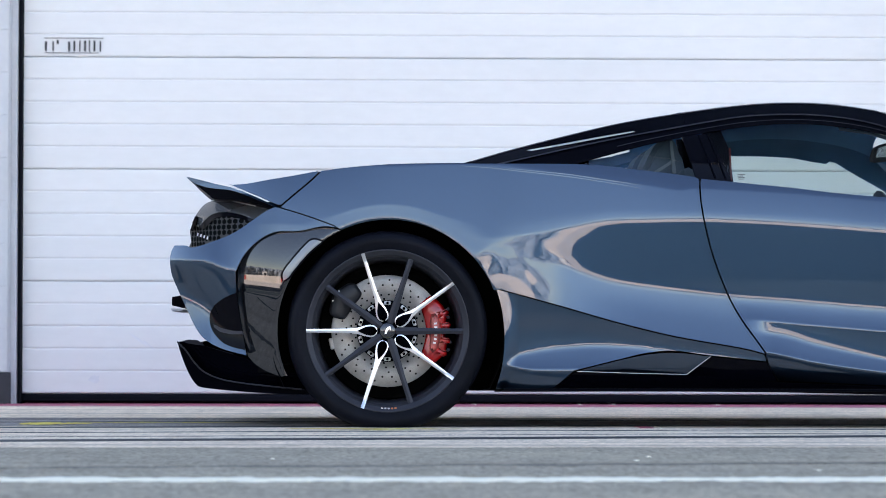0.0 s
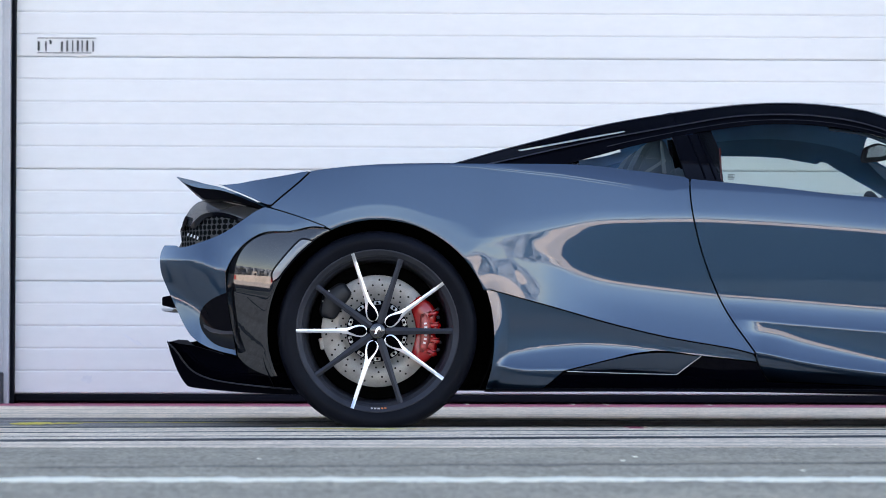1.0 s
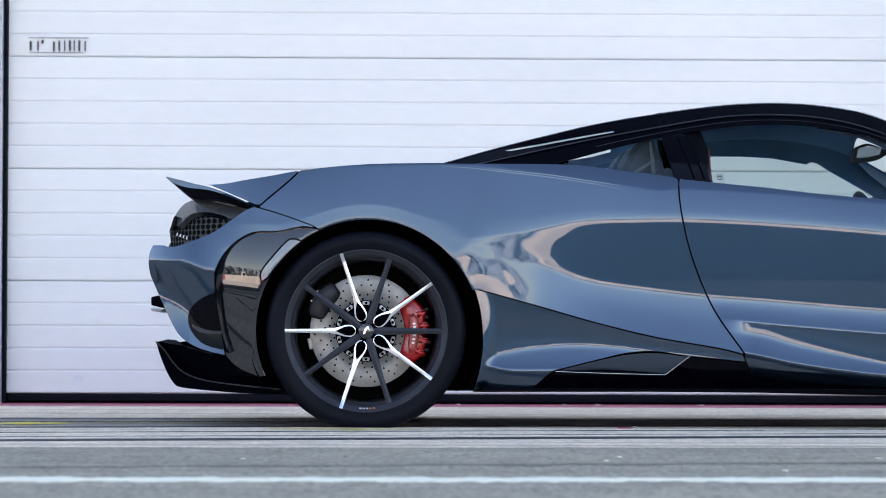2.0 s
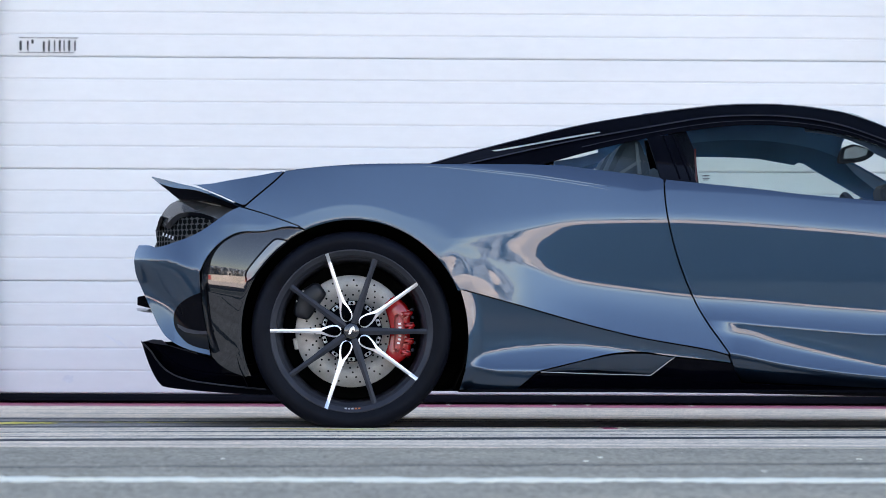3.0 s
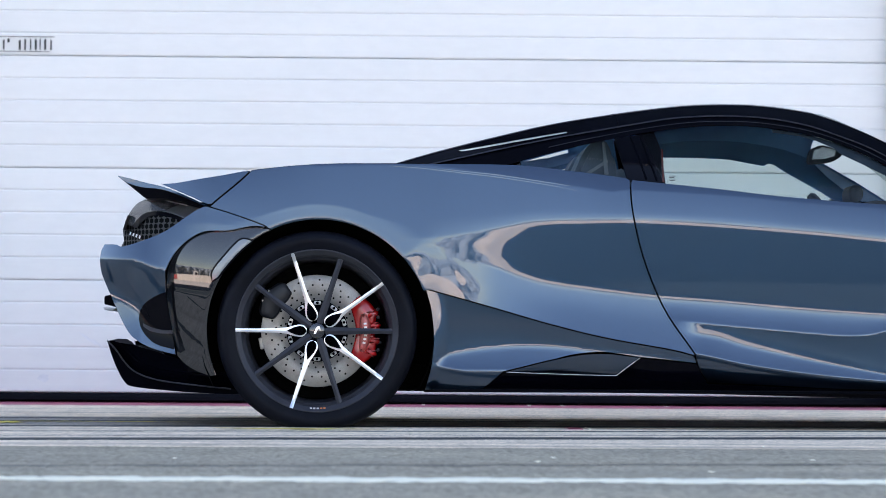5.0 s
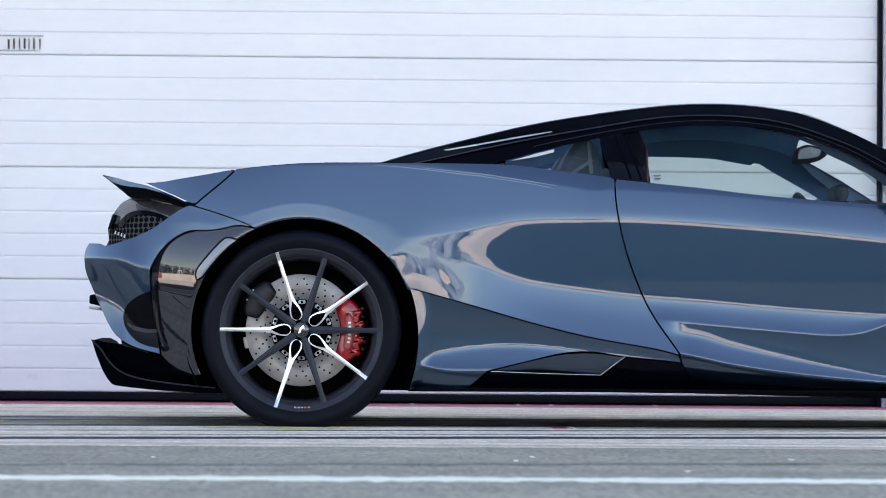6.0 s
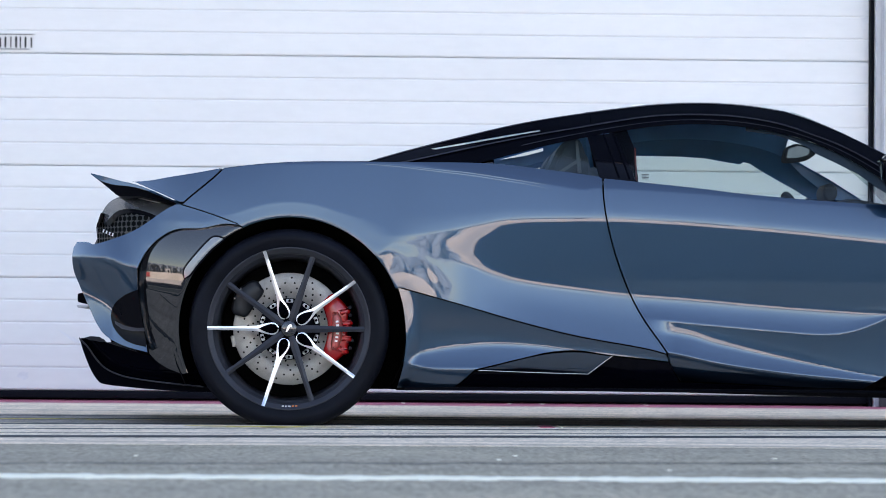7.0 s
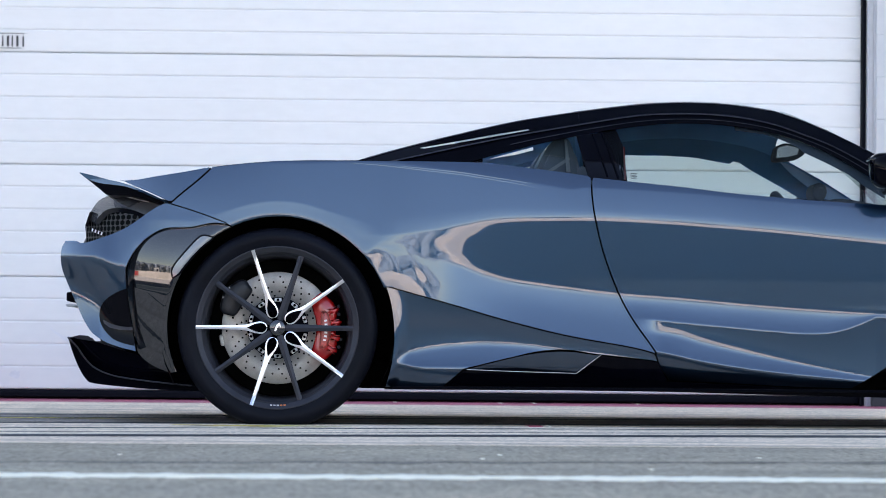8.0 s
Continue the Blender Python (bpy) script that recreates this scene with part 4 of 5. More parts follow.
BRIGHT_ROWS = [(r, i, o, sp_y(r), 0.001) for r, i, o in ((0.0445, 0.0125, 0.0172), (0.050, 0.0152, 0.0202), (0.060, 0.0163, 0.0214), (0.075, 0.0135, 0.0192), (0.091, 0.0068, 0.0150), (0.101, 0.0018, 0.0120), (0.106, 0.0, 0.0106), (0.125, 0.0, 0.0086), (0.14, 0.0, 0.0078), (0.20, 0.0, 0.0066), (0.250, 0.0, 0.0062))] + [(0.262, 0.0, 0.0062, 0.0122, 0.001), (0.2735, 0.0, 0.0062, 0.0080, 0.001), (0.2805, 0.0, 0.0062, 0.0054, 0.001)]
EYE_END = [(0.0362, 0.0, 0.0085, sp_y(0.031), 0.001), (0.0402, 0.0080, 0.0138, sp_y(0.036), 0.001)]
DARK_ROWS = [(r, 0.0, o, sp_y(r) + 0.003, 0.004) for r, o in ((0.028, 0.010), (0.05, 0.0135), (0.10, 0.0125), (0.16, 0.010), (0.22, 0.0088), (0.262, 0.0098), (0.272, 0.0125))]
bright_spoke = spoke_mesh("spoke", EYE_END + BRIGHT_ROWS, (POLISHED, RIM_DARK, VOID_BLACK))
dark_spoke = spoke_mesh("spoke", DARK_ROWS, (RIM_DARK, RIM_DARK))


def pieces(name, mesh, parent, poses, label=""):
    for m in poses:
        ob = new(name, mesh)
        ob.parent = parent
        ob.matrix_basis = m
        if label:
            tagged(ob, label)


def make_wheel(x, side, front=False):
    w = new("wheel")
    w.parent = car
    w.matrix_basis = pose(x, 0.0 if side > 0 else 2 * MID, AXLE, 0, 0, 0 if side > 0 else 180)
    tyre = [(0.268, 0.028), (0.277, 0.010), (0.285, 0.007), (0.293, 0.004), (0.305, 0.0005), (0.316, -0.001), (0.328, 0.004), (0.337, 0.014), (0.343, 0.028), (0.3465, 0.05), (0.348, 0.10), (0.348, 0.20), (0.3465, 0.25), (0.34, 0.285), (0.31, 0.30), (0.27, 0.28)]
    part("tyre", revolve(bmesh.new(), tyre, 120, -AXLE + 0.0015), RUBBER, w, "black low-profile tyre")
    rim = [(0.283, 0.012), (0.2828, 0.0085), (0.2805, 0.0062), (0.2765, 0.0070), (0.2745, 0.0095), (0.2640, 0.0135), (0.2605, 0.0170), (0.2590, 0.0240), (0.2560, 0.0290), (0.2500, 0.034), (0.246, 0.06), (0.240, 0.12), (0.238, 0.24), (0.268, 0.27)]
    part("rim", revolve(bmesh.new(), rim, 96), RIM_DARK, w, "satin dark grey alloy rim")
    pieces("spoke", bright_spoke, w, [Matrix.Rotation(radians(-(36 + 72 * k)), 4, "Y") for k in range(5)], "diamond-cut bright alloy spoke with an eyelet")
    pieces("spoke", dark_spoke, w, [Matrix.Rotation(radians(-72 * k), 4, "Y") for k in range(5)], "satin dark alloy spoke")
    part("hub", revolve(bmesh.new(), [(0.0, 0.03), (0.028, 0.03), (0.031, 0.034), (0.032, 0.052), (0.06, 0.066), (0.06, 0.10), (0.0, 0.10)], 48), MATT_BLACK, w)
    part("hub_cap", revolve(bmesh.new(), [(0.0, 0.0215), (0.012, 0.0220), (0.022, 0.0240), (0.0275, 0.0275), (0.0295, 0.033)], 40), CAP_BLACK, w, "gloss black hub cap")
    bm = bmesh.new()
    q = [(a, b) for a, b in ((-0.0105, -0.0115), (-0.0085, -0.001), (-0.0045, 0.008), (0.001, 0.0145), (0.0075, 0.0165), (0.0105, 0.0125), (0.0115, 0.006), (0.0105, 0.0005), (0.0085, 0.0055), (0.0045, 0.0055), (0.0005, 0.0), (-0.003, -0.0095))]
    bm.faces.new([bm.verts.new((a, 0.0204, b)) for a, b in q])
    part("emblem", bm, POLISHED, w, "small bright emblem shape")
    for k in range(5):
        bm = revolve(bmesh.new(), [(0.0, 0.048), (0.007, 0.048), (0.0085, 0.051), (0.0085, 0.07)], 12)
        bolt = part("wheel_bolt", bm, MATT_BLACK, w)
        a = radians(36 + 72 * k)
        bolt.location = (0.052 * math.cos(a), 0, 0.052 * math.sin(a))
    # brake
    part("brake_disc", revolve(bmesh.new(), [(0.107, 0.104), (0.109, 0.100), (0.193, 0.100), (0.195, 0.102), (0.195, 0.132), (0.107, 0.132)], 96), STEEL, w, "drilled grey brake disc")
    # flat near-black discs paint the shade inside the drilled holes
    bm = bmesh.new()
    for k in range(30):
        for j, r in enumerate((0.112, 0.127, 0.143, 0.160, 0.178)):
            if (k + j) % 2 == 0 or j in (1, 3):
                a = 2 * math.pi * (k + 0.33 * j) / 30
                m = Matrix.Translation((r * math.cos(a), 0.0992, r * math.sin(a))) @ Matrix.Rotation(radians(90), 4, "X")
                bmesh.ops.create_circle(bm, cap_ends=True, radius=0.0036, segments=8, matrix=m)
    tagged(part("drillings", bm, VOID_BLACK, w), kind="stuff")
    part("disc_bell", revolve(bmesh.new(), [(0.0, 0.085), (0.07, 0.085), (0.080, 0.094), (0.108, 0.104), (0.108, 0.12)], 60), MATT_BLACK, w, "black brake disc bell")
    for k in range(10):
        bob = part("disc_bobbin", box(bmesh.new(), -0.0125, 0.0125, 0.090, 0.104, -0.0065, 0.0065, 0.003, 1), PALE_STEEL, w, smooth=False)
        bob.matrix_basis = Matrix.Rotation(radians(-(36 * k + 18)), 4, "Y") @ Matrix.Translation((0.0975, 0, 0)) @ Matrix.Rotation(radians(90), 4, "Y")
        part("bobbin_head", revolve(bmesh.new(), [(0.0, 0.0885), (0.0042, 0.0885), (0.005, 0.0905)], 10), VOID_BLACK, bob)
    flip = 1 if not front else -1

    def segment(name, mat, r0, r1, a0, a1, y0, y1, label, n=14, lump=0.0, taper=0.03):
        bm = bmesh.new()
        rows = []
        for k in range(n + 1):
            t = k / n
            a = radians(a0 + (a1 - a0) * t)
            ro = r1 - taper * (2 * t - 1) ** 4 + lump * math.cos(4 * math.pi * (t - 0.5))
            ri = r0 + 0.012 * (2 * t - 1) ** 4
            pr = [(ri, y1), (ri, y0 + 0.008), (ri + 0.008, y0), (ro - 0.012, y0), (ro, y0 + 0.012), (ro, y1)]
            rows.append([bm.verts.new((flip * r * math.cos(a), y, r * math.sin(a))) for r, y in pr])
        for p, q2 in zip(rows, rows[1:]):
            for i in range(5):
                bm.faces.new((p[i], p[i + 1], q2[i + 1], q2[i]))
        bm.faces.new(rows[0])
        bm.faces.new(rows[-1])
        bmesh.ops.recalc_face_normals(bm, faces=bm.faces)
        bmesh.ops.bevel(bm, geom=[e for e in bm.edges if len(e.link_faces) == 2 and e.calc_face_angle(0) > 0.6], offset=0.0025, segments=2, affect="EDGES")
        return part(name, bm, mat, w, label)

    cal = segment("brake_caliper", RED, 0.134, 0.207, -38, 40, 0.066, 0.15, "red lacquered brake caliper", 20, -0.007, 0.006)
    segment("caliper_bridge", RED_HIGHLIGHT, 0.150, 0.186, -24, 20, 0.052, 0.075, "caliper bridge with its highlight painted pale red", taper=0.008)
    for a0, a1 in ((15, 20), (3, 8), (-12, -7), (-24, -19)):
        segment("caliper_lug", RED, 0.182, 0.222, a0, a1, 0.060, 0.10, "", 6, 0.0, 0.012)
    segment("parking_caliper", CALIPER_DARK, 0.146, 0.224, 124, 166, 0.076, 0.14, "black parking brake caliper", lump=0.004)
    for px, pz in ((-0.169, 0.138), (-0.190, 0.104)):
        pin = part("caliper_pin", revolve(bmesh.new(), [(0.0, 0.0735), (0.0026, 0.0735), (0.0032, 0.076), (0.0032, 0.09)], 10), PALE_STEEL, w)
        pin.location = (flip * px, 0, pz)
    pad = part("brake_pad", box(bmesh.new(), -0.007, 0.007, 0.096, 0.12, -0.02, 0.02, 0.004), STEEL, w, "pale brake pad backing", smooth=False)
    pad.matrix_basis = pose(flip * -0.194, 0, -0.045, 0, flip * -12, 0)
    bm = bmesh.new()
    for k, a in enumerate((-14, -9.5, -5, 0, 4.5, 9)):
        m = Matrix.Rotation(radians(-a * flip), 4, "Y") @ Matrix.Translation((flip * 0.168, 0.0514, 0)) @ Matrix.Diagonal((0.010, 0.001, 0.0065, 1))
        bmesh.ops.create_cube(bm, size=1.0, matrix=m)
    part("caliper_mark", bm, PINK_MARK, cal, "pale printed mark", smooth=False)
    for a, r in ((20, 0.224), (13, 0.217), (-10, 0.222), (-17, 0.222)):
        nip = part("bleed_nipple", revolve(bmesh.new(), [(0.0, 0.07), (0.005, 0.07), (0.006, 0.074), (0.006, 0.1)], 12), RIM_DARK, cal)
        nip.location = (flip * r * math.cos(radians(a)), 0, r * math.sin(radians(a)))
    # small mark on the lower rim: five slanting bars, the last ones orange
    for k in range(5):
        a = radians(-94 + 2.5 * k)
        bar = part("rim_mark", box(bmesh.new(), -0.0038, 0.0038, -0.0005, 0.0005, -0.0026, 0.0026), PALE_MARK if k < 3 else ORANGE_MARK, w, smooth=False)
        bar.matrix_basis = Matrix.Rotation(-(a + math.pi / 2), 4, "Y") @ Matrix.Translation((0, 0.0112, -0.2675))
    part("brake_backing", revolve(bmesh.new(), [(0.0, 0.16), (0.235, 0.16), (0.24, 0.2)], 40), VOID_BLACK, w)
    return w


for wx in (0.0, WHEELBASE):
    for sd in (1, -1):
        make_wheel(wx, sd, wx > 1)


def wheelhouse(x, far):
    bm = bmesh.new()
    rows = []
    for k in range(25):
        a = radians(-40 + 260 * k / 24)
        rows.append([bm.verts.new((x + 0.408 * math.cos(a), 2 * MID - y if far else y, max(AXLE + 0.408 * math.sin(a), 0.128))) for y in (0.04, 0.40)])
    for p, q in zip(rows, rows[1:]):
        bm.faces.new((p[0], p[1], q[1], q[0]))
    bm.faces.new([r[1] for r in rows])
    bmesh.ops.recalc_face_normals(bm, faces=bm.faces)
    return part("wheelhouse", bm, VOID_BLACK, car, "black wheelhouse liner and hollow shade")


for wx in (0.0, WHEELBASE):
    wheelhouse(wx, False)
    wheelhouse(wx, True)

# ---- sills, floor, blade ----
sill_poly = [(0.372, 0.131), (0.574, 0.135), (0.646, 0.192), (0.830, 0.198), (1.036, 0.185), (1.183, 0.170), (1.360, 0.160), (1.792, 0.144), (1.996, 0.138)] + [(2.185, 0.137), (2.382, 0.117), (2.382, 0.106), (1.996, 0.113), (1.360, 0.125), (0.987, 0.127), (0.372, 0.125)]
panel("sill", sill_poly, lambda x, z: 0.06 + 0.0 * np.asarray(x) - 0.8 * (np.asarray(z) - 0.13), GLOSS_BLACK, car, "gloss black carbon sill", 0.02, 0.0)
blade_poly = spline([(0.651, 0.198), (0.807, 0.238), (0.905, 0.258), (1.003, 0.263), (1.116, 0.250)], 5) + [(1.032, 0.186), (0.846, 0.191)]
BLADE_D = lambda x, z: 0.012 - 0.8 * (np.asarray(z) - 0.20)
panel("side_blade", blade_poly, BLADE_D, PAINT, car, "painted aerodynamic side blade", 0.014, 0.002)
inset_poly = [(1.039, 0.185), (1.121, 0.248), (1.223, 0.240), (1.318, 0.229), (1.357, 0.162), (1.184, 0.168)]
panel("sill_inset", inset_poly, lambda x, z: 0.05 - 0.55 * (np.asarray(z) - 0.2), GLOSS_BLACK, car, "", 0.02, 0.001)
part("splitter_edge", box(bmesh.new(), 0.40, 2.35, 0.005, 0.05, 0.128, 0.137, 0.003), MATT_BLACK, car, smooth=False)
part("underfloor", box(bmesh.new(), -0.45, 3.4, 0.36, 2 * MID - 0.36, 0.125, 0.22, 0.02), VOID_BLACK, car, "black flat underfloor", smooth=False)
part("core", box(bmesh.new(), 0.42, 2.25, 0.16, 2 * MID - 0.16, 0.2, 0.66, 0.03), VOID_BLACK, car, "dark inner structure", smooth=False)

# ---- tail ----
def extruded(name, poly, y0, y1, mat, parent, label="", bevel=0.003):
    """A side-view outline carried across the car."""
    bm = bmesh.new()
    a = [bm.verts.new((x, y0, z)) for x, z in poly]
    b = [bm.verts.new((x, y1, z)) for x, z in poly]
    n = len(poly)
    bm.faces.new(a)
    bm.faces.new(list(reversed(b)))
    for i in range(n):
        bm.faces.new((a[i], b[i], b[(i + 1) % n], a[(i + 1) % n]))
    bmesh.ops.recalc_face_normals(bm, faces=bm.faces)
    if bevel:
        bmesh.ops.bevel(bm, geom=[e for e in bm.edges if e.calc_face_angle(0) > 0.5], offset=bevel, segments=2, affect="EDGES", clamp_overlap=True)
    return part(name, bm, mat, parent, label, smooth=False)


def across(name, poly, depth_in, mat, parent, label="", bevel=0.003):
    return extruded(name, poly, depth_in, 2 * MID - depth_in, mat, parent, label, bevel)


wing_top = spline([(-0.706, 0.877), (-0.654, 0.865), (-0.605, 0.852), (-0.555, 0.841), (-0.495, 0.820), (-0.425, 0.789), (-0.384, 0.769)], 4)
wing_mid = spline([(-0.384, 0.765), (-0.495, 0.811), (-0.555, 0.830), (-0.628, 0.838), (-0.676, 0.853), (-0.706, 0.873)], 4)
wing_low = spline([(-0.383, 0.758), (-0.465, 0.783), (-0.535, 0.797), (-0.606, 0.799), (-0.630, 0.814), (-0.660, 0.838)], 4)
across("wing_skin", wing_top + wing_mid, 0.250, PAINT, car, "painted upper wing skin", 0.001)
panel("wing_end", wing_top + wing_mid, lambda x, z: 0.247 + 0.09 * (np.asarray(z) - 0.82), PAINT, car, "painted wing end face", 0.012, 0.0, 0.004)
across("rear_wing", wing_mid[:20] + wing_low[::-1], 0.252, MATT_BLACK, car, "satin black rear wing underside", 0.0015)
CORNER = lambda x, z: 0.20 + 0.55 * np.maximum(-0.36 - np.asarray(x), 0) + 1.6 * np.maximum(-0.36 - np.asarray(x), 0) ** 2 + 0.45 * (np.asarray(z) - 0.70)
lamp_top = spline([(-0.705, 0.726), (-0.680, 0.769), (-0.653, 0.796), (-0.614, 0.807), (-0.568, 0.803), (-0.490, 0.783), (-0.380, 0.756)], 4)
lamp_low = spline([(-0.413, 0.738), (-0.448, 0.722), (-0.520, 0.748), (-0.576, 0.759), (-0.623, 0.754), (-0.652, 0.734), (-0.676, 0.708)], 4)
LAMP_D = lambda x, z: CORNER(x, z) + 7.0 * np.maximum(np.asarray(z) - 0.748, 0) ** 2
panel("tail_lamp", lamp_top + lamp_low, LAMP_D, LAMP_DARK, car, "smoked glossy tail lamp cover", 0.012, 0.001)
lamp_rim = spline([(-0.655, 0.700), (-0.635, 0.721), (-0.614, 0.738), (-0.574, 0.743), (-0.520, 0.733), (-0.453, 0.711)], 4)
panel("lamp_border", lamp_low[3:] + lamp_rim, CORNER, GLOSS_BLACK, car, "gloss black lamp border", 0.008, 0.0, 0.01, offset=-0.002)
across("tail_fin", [(-0.708, 0.698), (-0.692, 0.748), (-0.686, 0.750), (-0.684, 0.735), (-0.699, 0.695)], 0.545, GLOSS_BLACK, car, "", 0.001)
grille_poly = [(-0.673, 0.712), (-0.652, 0.736), (-0.623, 0.756), (-0.576, 0.761), (-0.520, 0.750), (-0.439, 0.723), (-0.506, 0.686), (-0.603, 0.653), (-0.677, 0.631), (-0.721, 0.627), (-0.706, 0.657), (-0.713, 0.698), (-0.698, 0.738)]
panel("rear_grille", grille_poly, CORNER, GRILLE, car, "black honeycomb rear grille", 0.014, 0.001, offset=0.008)


def honeycomb():
    # near-black hexagons on the grille paint the shade of its openings
    bm = bmesh.new()
    s = 0.0112
    box_x = [p[0] for p in grille_poly]
    box_z = [p[1] for p in grille_poly]
    keep = shrink(resample(grille_poly, 0.01), 0.006)
    j = 0
    z = min(box_z)
    while z < max(box_z):
        x = min(box_x) + (0.5 * s * 2.0 if j % 2 else 0)
        while x < max(box_x):
            if inside((x, z), keep):
                squeeze = max(0.45, 1.0 - 4.0 * max(-0.55 - x, 0))
                vs = []
                for k in range(6):
                    a = radians(60 * k + 30)
                    px, pz = x + s * 0.88 * squeeze * math.cos(a), z + s * 0.88 * math.sin(a)
                    vs.append(bm.verts.new((px, float(CORNER(px, pz)) + 0.0068, pz)))
                bm.faces.new(vs)
            x += 2.0 * s * max(0.45, 1.0 - 4.0 * max(-0.55 - x, 0))
        z += 1.75 * s
        j += 1
    bmesh.ops.recalc_face_normals(bm, faces=bm.faces)
    return tagged(part("grille_hole_shade", bm, VOID_BLACK, car, smooth=False), kind="stuff")


honeycomb()
for k in range(4):
    m = part("tail_mark", box(bmesh.new(), -0.0028, 0.0028, -0.001, 0.001, -0.0055, 0.0055), WHITE_MARK, car, smooth=False)
    gx, gz = -0.680 + 0.0125 * k, 0.683 - 0.005 * k
    m.matrix_basis = pose(gx, float(CORNER(gx, gz)) - 0.001, gz, 0, 25, -45)
across("tail_core", [(-0.626, 0.782), (-0.430, 0.751), (-0.251, 0.837), (-0.170, 0.667), (-0.249, 0.388), (-0.528, 0.307), (-0.578, 0.387), (-0.664, 0.466), (-0.669, 0.616)], 0.66, VOID_BLACK, car, "dark inner tail structure", 0.0)
across("plate_bracket", [(-0.776, 0.458), (-0.735, 0.466), (-0.723, 0.430), (-0.731, 0.417), (-0.776, 0.428)], 0.60, MATT_BLACK, car, "black number plate holder", 0.002)
across("plate_lip", [(-0.778, 0.417), (-0.731, 0.415), (-0.739, 0.407), (-0.774, 0.407)], 0.58, TRIM_GREY, car, "", 0.001)
part("rear_fascia", box(bmesh.new(), -0.735, -0.65, 0.17, 2 * MID - 0.17, 0.52, 0.62, 0.04), PAINT, car, "painted rear bumper middle", smooth=False)
part("exhaust_panel", box(bmesh.new(), -0.66, -0.56, 0.62, 2 * MID - 0.62, 0.60, 0.75, 0.02), MATT_BLACK, car, "black mesh rear panel", smooth=False)

vent_edge = spline([(-0.513, 0.469), (-0.563, 0.449), (-0.602, 0.418), (-0.616, 0.379), (-0.606, 0.336), (-0.574, 0.297), (-0.539, 0.279), (-0.492, 0.268)], 4)
panel("bumper_vent", vent_edge + CARBON_BACK[::-1][2:14], bumper_depth, VENT_BLACK, car, "black bumper outlet", 0.012, 0.0, 0.01, offset=-0.0015)
panel("vent_fin", spline([(-0.602, 0.357), (-0.569, 0.342), (-0.530, 0.334), (-0.500, 0.334)], 4) + [(-0.498, 0.322), (-0.539, 0.322), (-0.578, 0.330), (-0.600, 0.346)], bumper_depth, RIM_DARK, car, "", 0.01, 0.0, 0.01, offset=-0.004)
panel("vent_backing", [(-0.615, 0.465), (-0.47, 0.50), (-0.43, 0.20), (-0.52, 0.235), (-0.59, 0.30)], lambda x, z: 0.24 + 0.0 * np.asarray(x), VOID_BLACK, car, "", 0.03, 0.0)
lens = spline([(-0.361, 0.505), (-0.361, 0.537), (-0.324, 0.587), (-0.276, 0.640), (-0.254, 0.650), (-0.227, 0.644)], 4) + spline([(-0.227, 0.642), (-0.270, 0.605), (-0.316, 0.552), (-0.349, 0.507)], 4)[:-1]
panel("marker_surround", shrink(resample(lens, 0.01), -0.005), arch_panel_depth, GLOSS_BLACK, car, "", 0.01, 0.0, 0.008, offset=-0.002)
panel("side_marker", lens, arch_panel_depth, LENS, car, "clear side marker lens", 0.01, 0.001, 0.008, offset=-0.005)

DIFF_D = lambda x, z: 0.10 + 0.5 * np.maximum(-0.45 - np.asarray(x), 0) - 0.6 * (np.asarray(z) - 0.2)
edge_line = spline([(-0.733, 0.296), (-0.700, 0.263), (-0.676, 0.228), (-0.640, 0.192), (-0.581, 0.167), (-0.503, 0.153), (-0.365, 0.138), (-0.276, 0.130)], 4)
panel("diffuser", edge_line + [(-0.276, 0.189), (-0.365, 0.189), (-0.483, 0.236), (-0.562, 0.259), (-0.637, 0.281), (-0.649, 0.295), (-0.690, 0.300)], DIFF_D, GLOSS_BLACK, car, "gloss black rear diffuser", 0.016, 0.0)
panel("diffuser_lip", spline([(-0.734, 0.300), (-0.720, 0.251), (-0.698, 0.194), (-0.672, 0.151), (-0.643, 0.136), (-0.521, 0.124), (-0.364, 0.115), (-0.266, 0.113)], 4) + edge_line[::-1], lambda x, z: DIFF_D(x, z) - 0.03 - 0.5 * (0.21 - np.asarray(z)) * 0.3, MATT_BLACK, car, "satin black diffuser lip", 0.016, 0.0)
def bead(name, line, depth, radius, mat, label=""):
    """A rounded lip run along a side-view line, on both sides."""
    for far in (False, True):
        bm = bmesh.new()
        rows = []
        for (xa, za), (xb, zb) in zip(line, line[1:]):
            t = Vector((xb - xa, 0, zb - za)).normalized()
            nrm = Vector((-t.z, 0, t.x))
            y = float(depth(xa, za)) - 0.004
            y = 2 * MID - y if far else y
            rows.append([bm.verts.new(Vector((xa, y, za)) + nrm * radius * math.cos(a) + Vector((0, radius * math.sin(a), 0))) for a in (2 * math.pi * j / 8 for j in range(8))])
        for p, q in zip(rows, rows[1:]):
            for j in range(8):
                bm.faces.new((p[j], q[j], q[(j + 1) % 8], p[(j + 1) % 8]))
        bmesh.ops.recalc_face_normals(bm, faces=bm.faces)
        part(name, bm, mat, car, label)




def crease(line, lean=0.05, tall=0.0032):
    """A narrow pressed line on the haunch that stands more upright than the skin round it."""
    top = [(x, z + tall * math.sin(math.pi * min(1, 0.06 + k / len(line))) ** 0.5) for k, (x, z) in enumerate(line)]
    mid = curve_of(line)
    panel("haunch_crease", line + top[::-1], lambda x, z: FENDER(x, mid(x)) - 0.0006 + lean * (np.asarray(z) - mid(x)), PAINT, car, "", 0.006, 0.0, 0.003)


